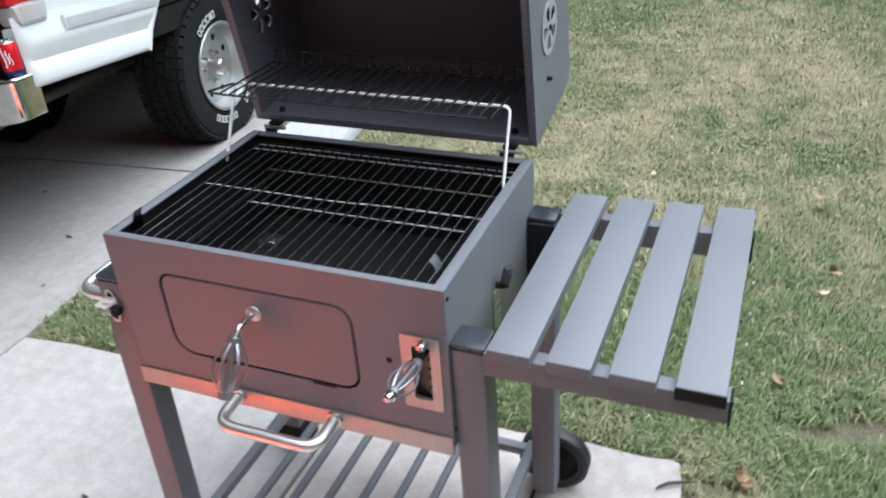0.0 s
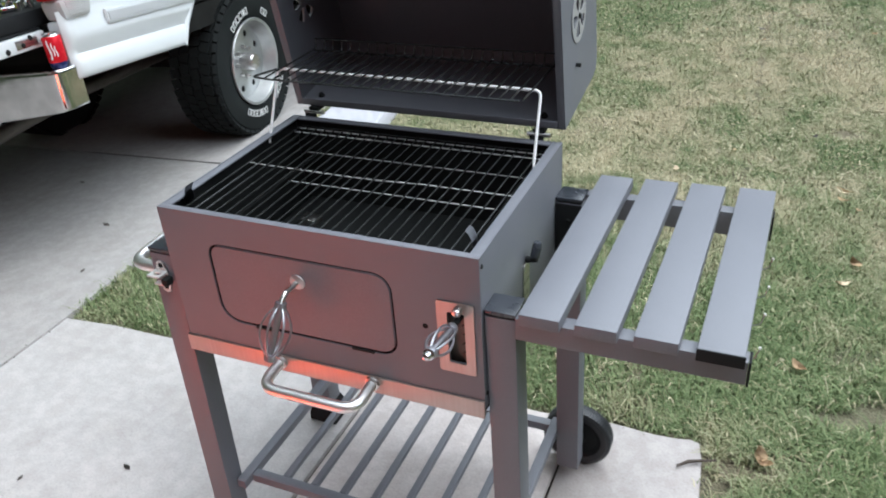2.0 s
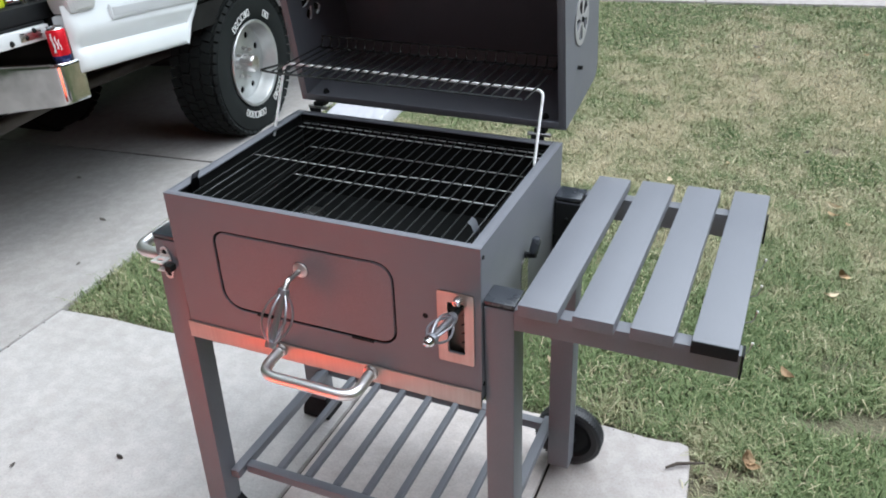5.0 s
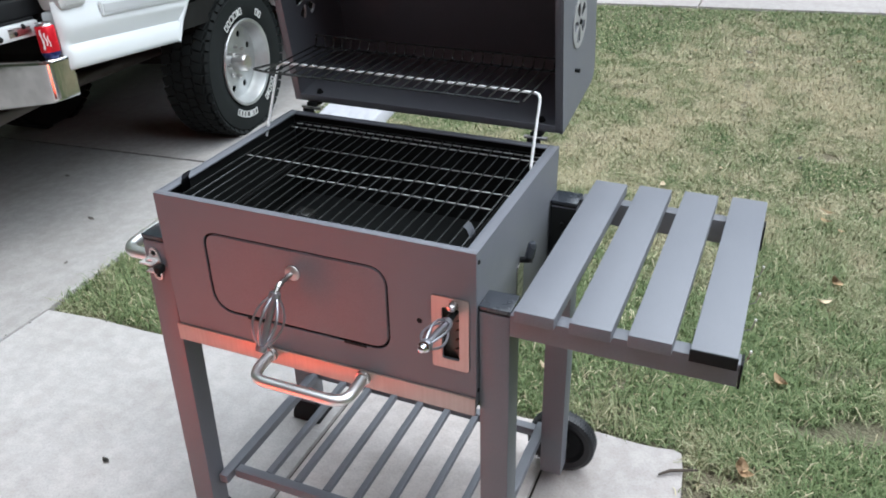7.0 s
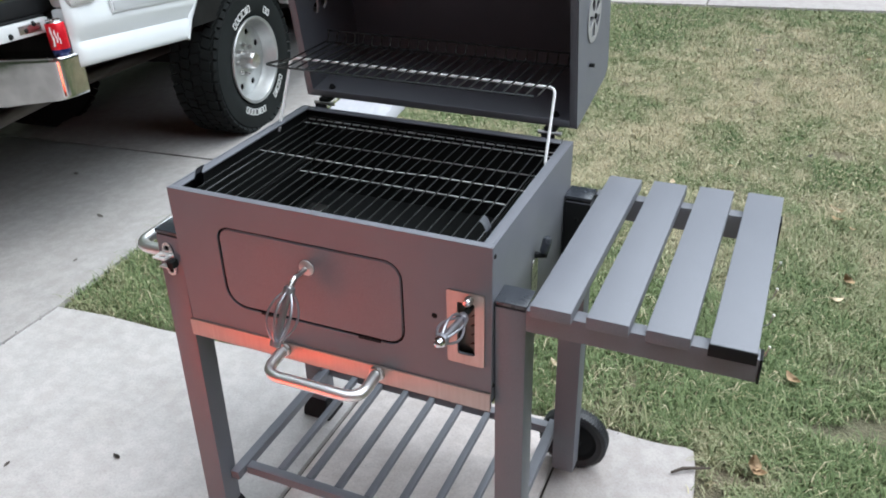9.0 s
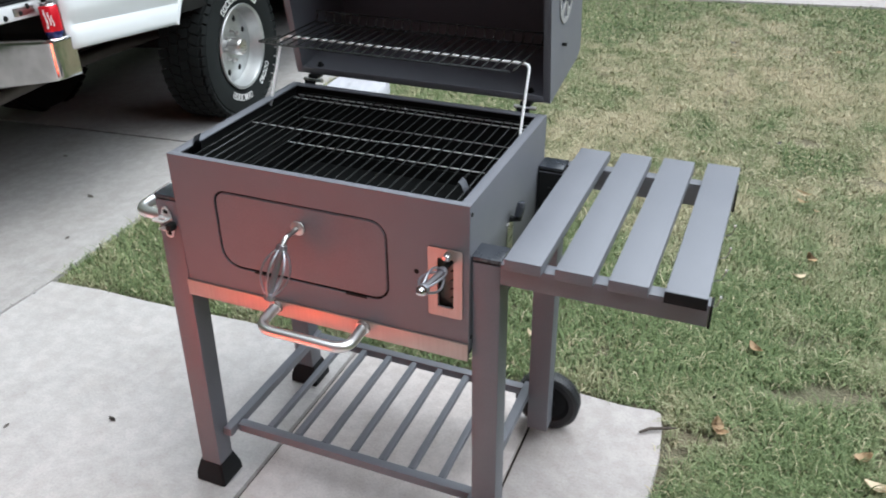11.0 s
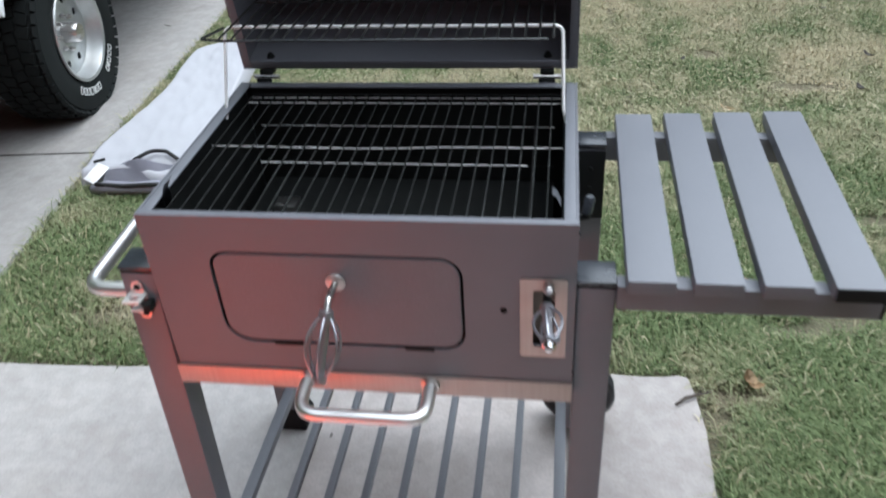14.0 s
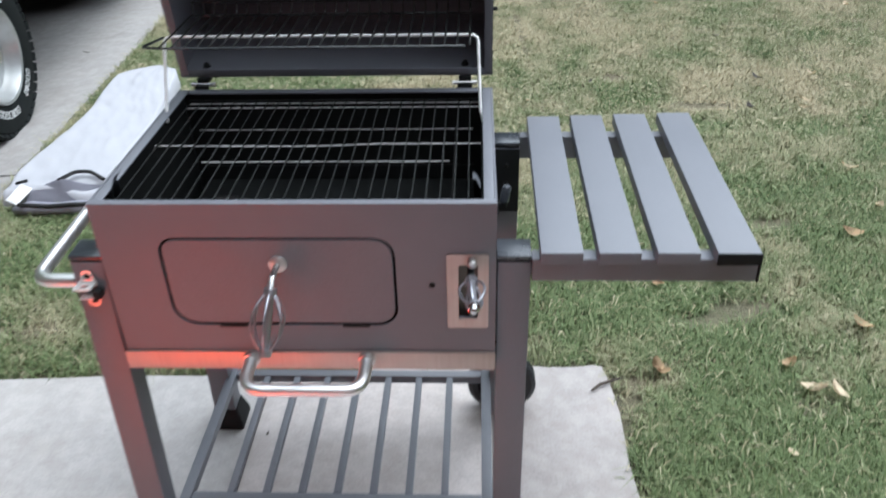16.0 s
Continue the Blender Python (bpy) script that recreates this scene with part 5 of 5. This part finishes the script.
# ---- folded cover on the grass strip ----
def folded_cover():
    c = thing("folded_cover", "pale grey fabric cover folded on the grass strip", "fabric cover")
    nx, ny = 44, 120
    rows = []
    bm = bmesh.new()

    def top(u, v):
        # u across 0..1, v along 0..1
        y = 1.56 + 1.37 * v
        left = -1.502 - 0.012 * v - 0.02 * math.sin(9 * v) + (0.05 * max(0, v - 0.93) / 0.07)
        right = -1.095 - 0.11 * v - 0.015 * math.sin(7 * v + 1)
        if v > 0.9:
            right -= 0.045 * ((v - 0.9) / 0.1) ** 2
            left += 0.11 * ((v - 0.9) / 0.1)
        edge = min(1.0, min(u, 1 - u) * 30, v * 34 + 0.15, (1 - v) * 34 + 0.12)
        z = -0.005 + 0.060 * math.sin(edge * math.pi / 2) ** 0.7
        n1 = noise.noise(Vector((u * 2.2, v * 5, 1.0))) * 0.009 + abs(noise.noise(Vector((u * 3 + v * 4, v * 5, 4.0)))) * 0.007 + noise.noise(Vector((u * 8, v * 18 + u * 6, 7.0))) * 0.0025 + 0.006 * max(0.0, noise.noise(Vector((u * 5 - v * 3, v * 9 + u * 4, 2.0))))
        z += n1 * edge - 0.012 * math.exp(-((v - 0.06) / 0.025) ** 2) * edge
        return (left + (right - left) * u, y + 0.03 * math.sin(5 * u), z)

    for j in range(ny + 1):
        rows.append([bm.verts.new(top(i / nx, j / ny)) for i in range(nx + 1)])
    for a, b in zip(rows, rows[1:]):
        for i in range(nx):
            bm.faces.new((a[i], a[i + 1], b[i + 1], b[i]))
    low = [[bm.verts.new((v.co.x, v.co.y, -0.018)) for v in r] for r in (rows[0], rows[-1])]
    for r, l in zip((rows[0], rows[-1]), low):
        for i in range(nx):
            bm.faces.new((r[i], r[i + 1], l[i + 1], l[i]))
    for k in (0, -1):
        lw = [low[0][k]] + [bm.verts.new((r[k].co.x, r[k].co.y, -0.018)) for r in rows[1:-1]] + [low[1][k]]
        for j in range(ny):
            bm.faces.new((rows[j][k], rows[j + 1][k], lw[j + 1], lw[j]))
    part("fabric", bm, BAG, c, "pale grey folded fabric", 180)
    # the turned-in end with darker lining, cords and a paper tag
    bm = bmesh.new()
    rows = []
    for j in range(9):
        rows.append([])
        for i in range(19):
            u, v = i / 18, j / 8
            x = -1.40 + 0.28 * u
            y = 1.530 + 0.10 * v
            z = 0.006 + 0.062 * v ** 0.6 * (1 - 0.35 * (2 * u - 1) ** 4) + 0.010 * math.sin(9 * u + 4 * v) * v
            rows[-1].append(bm.verts.new((x, y, z)))
    for a, b in zip(rows, rows[1:]):
        for i in range(18):
            bm.faces.new((a[i], a[i + 1], b[i + 1], b[i]))
    bmesh.ops.solidify(bm, geom=bm.faces[:], thickness=0.012)
    part("lining_fold", bm, BAG_DARK, c, "grey lining in the folded end", 180)
    bm = bmesh.new()
    tube(bm, [(-1.43, 1.520, 0.005), (-1.36, 1.510, 0.022), (-1.27, 1.513, 0.018), (-1.18, 1.520, 0.020), (-1.10, 1.535, 0.01)], [0.018, 0.026, 0.022, 0.027, 0.016], 10)
    part("front_roll", bm, BAG_DARK, c, "grey rolled edge", 180)
    part("cord", tubed(fillet([(-1.30, 1.630, 0.072), (-1.26, 1.695, 0.078), (-1.20, 1.695, 0.076), (-1.13, 1.640, 0.072)], 0.05, 6), 0.0075, 8), CORD, c, "black draw cord", 180)
    part("cord", tubed([(-1.40, 1.500, 0.040), (-1.345, 1.495, 0.040), (-1.29, 1.497, 0.036), (-1.20, 1.497, 0.044), (-1.13, 1.515, 0.036), (-1.09, 1.54, 0.012)], 0.008, 8), CORD, c, "", 180)
    part("cord", tubed([(-1.475, 1.645, 0.052), (-1.43, 1.645, 0.064)], 0.006, 8), CORD, c, "", 180)
    part("tag", boxed((-0.026, -0.042, 0), (0.026, 0.042, 0.003), 0.001, Matrix.Translation((-1.425, 1.563, 0.048)) @ pose(0, 0, 0, 22, 14, -20)), CAN_WHITE, c, "white paper tag")


folded_cover()


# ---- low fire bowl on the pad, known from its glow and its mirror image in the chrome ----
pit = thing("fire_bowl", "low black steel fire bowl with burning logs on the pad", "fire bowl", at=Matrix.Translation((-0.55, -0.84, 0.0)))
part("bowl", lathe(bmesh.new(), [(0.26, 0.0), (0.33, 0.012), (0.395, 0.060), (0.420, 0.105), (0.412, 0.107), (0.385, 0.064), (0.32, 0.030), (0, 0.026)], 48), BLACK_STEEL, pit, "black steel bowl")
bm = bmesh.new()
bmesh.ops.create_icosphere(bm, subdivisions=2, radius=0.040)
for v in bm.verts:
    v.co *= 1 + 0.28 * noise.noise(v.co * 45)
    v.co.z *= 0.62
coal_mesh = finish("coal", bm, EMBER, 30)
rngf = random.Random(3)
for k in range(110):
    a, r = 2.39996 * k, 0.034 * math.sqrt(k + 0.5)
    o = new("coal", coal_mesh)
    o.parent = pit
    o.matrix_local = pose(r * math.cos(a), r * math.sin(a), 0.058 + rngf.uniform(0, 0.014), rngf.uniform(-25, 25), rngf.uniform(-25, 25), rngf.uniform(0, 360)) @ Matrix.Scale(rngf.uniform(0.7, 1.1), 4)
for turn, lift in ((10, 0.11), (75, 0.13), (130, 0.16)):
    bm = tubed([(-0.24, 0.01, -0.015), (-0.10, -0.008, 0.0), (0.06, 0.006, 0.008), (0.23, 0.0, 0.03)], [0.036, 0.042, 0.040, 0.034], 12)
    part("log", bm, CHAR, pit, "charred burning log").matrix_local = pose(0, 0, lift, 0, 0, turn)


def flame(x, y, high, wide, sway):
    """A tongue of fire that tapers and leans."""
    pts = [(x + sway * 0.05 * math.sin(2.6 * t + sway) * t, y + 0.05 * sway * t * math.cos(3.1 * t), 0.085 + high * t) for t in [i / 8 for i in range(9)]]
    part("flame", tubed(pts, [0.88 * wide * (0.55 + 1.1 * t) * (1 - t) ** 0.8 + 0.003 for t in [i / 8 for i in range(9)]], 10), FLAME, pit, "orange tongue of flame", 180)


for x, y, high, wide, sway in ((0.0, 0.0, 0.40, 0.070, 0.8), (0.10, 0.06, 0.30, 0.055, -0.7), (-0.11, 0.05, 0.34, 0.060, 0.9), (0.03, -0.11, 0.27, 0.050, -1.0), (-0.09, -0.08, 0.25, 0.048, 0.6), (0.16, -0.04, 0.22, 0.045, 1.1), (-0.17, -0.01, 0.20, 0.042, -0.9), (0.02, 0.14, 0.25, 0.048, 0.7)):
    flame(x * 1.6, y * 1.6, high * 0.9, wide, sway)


# ---- leaves, twig and specks ----
def leaf_mesh(name, mat, long, wide, curl):
    bm = bmesh.new()
    n = 7
    rows = []
    for i in range(n):
        t = i / (n - 1)
        w = wide * math.sin(math.pi * min(0.97, max(0.04, t))) ** 0.8
        y = long * (t - 0.5)
        rows.append([bm.verts.new((s * w, y, curl * ((2 * t - 1) ** 2) + (0.35 * curl * abs(s)) + 0.002)) for s in (-1, 0, 1)])
    for a, b in zip(rows, rows[1:]):
        for j in range(2):
            bm.faces.new((a[j], a[j + 1], b[j + 1], b[j]))
    bmesh.ops.solidify(bm, geom=bm.faces[:], thickness=0.0008)
    return finish(name, bm, mat, 60)


KINDS = [leaf_mesh("leaf", LEAF, 0.062, 0.020, 0.012), leaf_mesh("leaf", PALE_LEAF, 0.068, 0.015, 0.014), leaf_mesh("leaf", PALE_LEAF, 0.030, 0.010, 0.006), leaf_mesh("leaf", DARK_LEAF, 0.056, 0.012, 0.002), leaf_mesh("leaf", DARK_LEAF, 0.055, 0.016, 0.012)]
WORDS = ("dry brown leaf lying on the grass", "pale dry leaf curled on the grass", "small pale leaf on the grass", "dark wet leaf flat on the concrete", "dark brown curled leaf on the grass")


def leaf(kind, x, y, turn, z=0.008, size=1.0):
    ob = tagged(new("fallen_leaf", KINDS[kind]), WORDS[kind], "leaf", "fallen leaves")
    ob.matrix_world = Matrix.Translation((x, y, z)) @ pose(0, 0, 0, 8 * math.sin(9 * x), 8 * math.cos(7 * y), turn) @ Matrix.Diagonal((size, size, size, 1))


for k, x, y, a, s in ((0, 1.535, 1.345, 70, 1.1), (0, 1.372, 0.841, 30, 1.0), (1, 1.145, 0.575, 80, 1.0), (1, 1.203, 0.561, 200, 0.9), (0, 1.112, 0.672, 120, 0.8), (0, 0.763, 0.660, 10, 0.8), (1, 1.708, 1.828, 60, 0.9), (2, 1.70, 1.53, 130, 1.4),
                      (2, 2.51, 3.99, 0, 2.0), (4, 1.63, 2.79, 40, 1.0), (1, 1.91, 2.84, 30, 0.8), (4, 1.59, 3.43, 90, 0.7), (4, 1.50, 2.43, 15, 0.9), (1, 1.73, 2.42, 60, 0.6), (0, 0.98, 1.67, 30, 0.9), (1, 0.94, 1.53, 110, 0.7), (0, 0.83, 1.05, 50, 0.8),
                      (0, 0.77, 0.64, 80, 0.7), (2, 0.51, 2.52, 20, 0.9), (1, 0.94, 2.22, 70, 0.9), (2, 0.30, 2.26, 10, 1.2), (1, 0.19, 0.87, 60, 0.6), (2, 1.02, 0.35, 40, 0.9)):
    leaf(k, x, y, a, 0.014, s)
rngl = random.Random(21)
for _ in range(34):
    x, y = rngl.uniform(-0.3, 2.6), rngl.uniform(1.6, 5.0)
    leaf(rngl.choice((0, 4, 1, 2, 2, 2)), x, y, rngl.uniform(0, 360), 0.012, rngl.uniform(0.4, 0.8))
for x, y, a, s in ((-0.755, 0.098, 70, 0.55), (-1.652, 0.856, 20, 0.5), (-1.856, 1.194, 80, 0.7), (-1.0, -0.03, 10, 0.4), (-0.245, 0.41, 0, 0.3), (-2.35, 1.55, 60, 0.8), (-1.95, 3.4, 80, 0.9)):
    leaf(3, x, y, a, 0.001 + drive_z(x), s)
twig = solid("twig", tubed([(0.575, 0.570, 0.006), (0.60, 0.588, 0.012), (0.628, 0.602, 0.010), (0.665, 0.612, 0.014)], [0.003, 0.0045, 0.004, 0.002], 7), BARK, "short dark twig on the pad's corner", "twig")
# dirt crumbs along the slab edges and pad corner
bm = bmesh.new()
rngd = random.Random(4)
for _ in range(120):
    side = rngd.random()
    if side < 0.45:
        y = rngd.uniform(-0.3, 0.66)
        x, z = pad_right(y) + rngd.gauss(0.012, 0.006), -0.006
    elif side < 0.75:
        x = rngd.uniform(-1.4, 0.6)
        y, z = pad_back(x) + rngd.gauss(-0.002, 0.006), 0.001
    else:
        y = rngd.uniform(-0.6, 0.55)
        x, z = -1.455 + rngd.gauss(0, 0.012), 0.0
    r = rngd.uniform(0.001, 0.0028)
    bmesh.ops.create_icosphere(bm, subdivisions=1, radius=r, matrix=Matrix.Translation((x, y, z)) @ Matrix.Diagonal((1, rngd.uniform(0.6, 2.0), 0.6, 1)))
solid("soil_crumbs", bm, SEAM, "brown soil crumbs along the slab edges", "soil", kind="stuff")
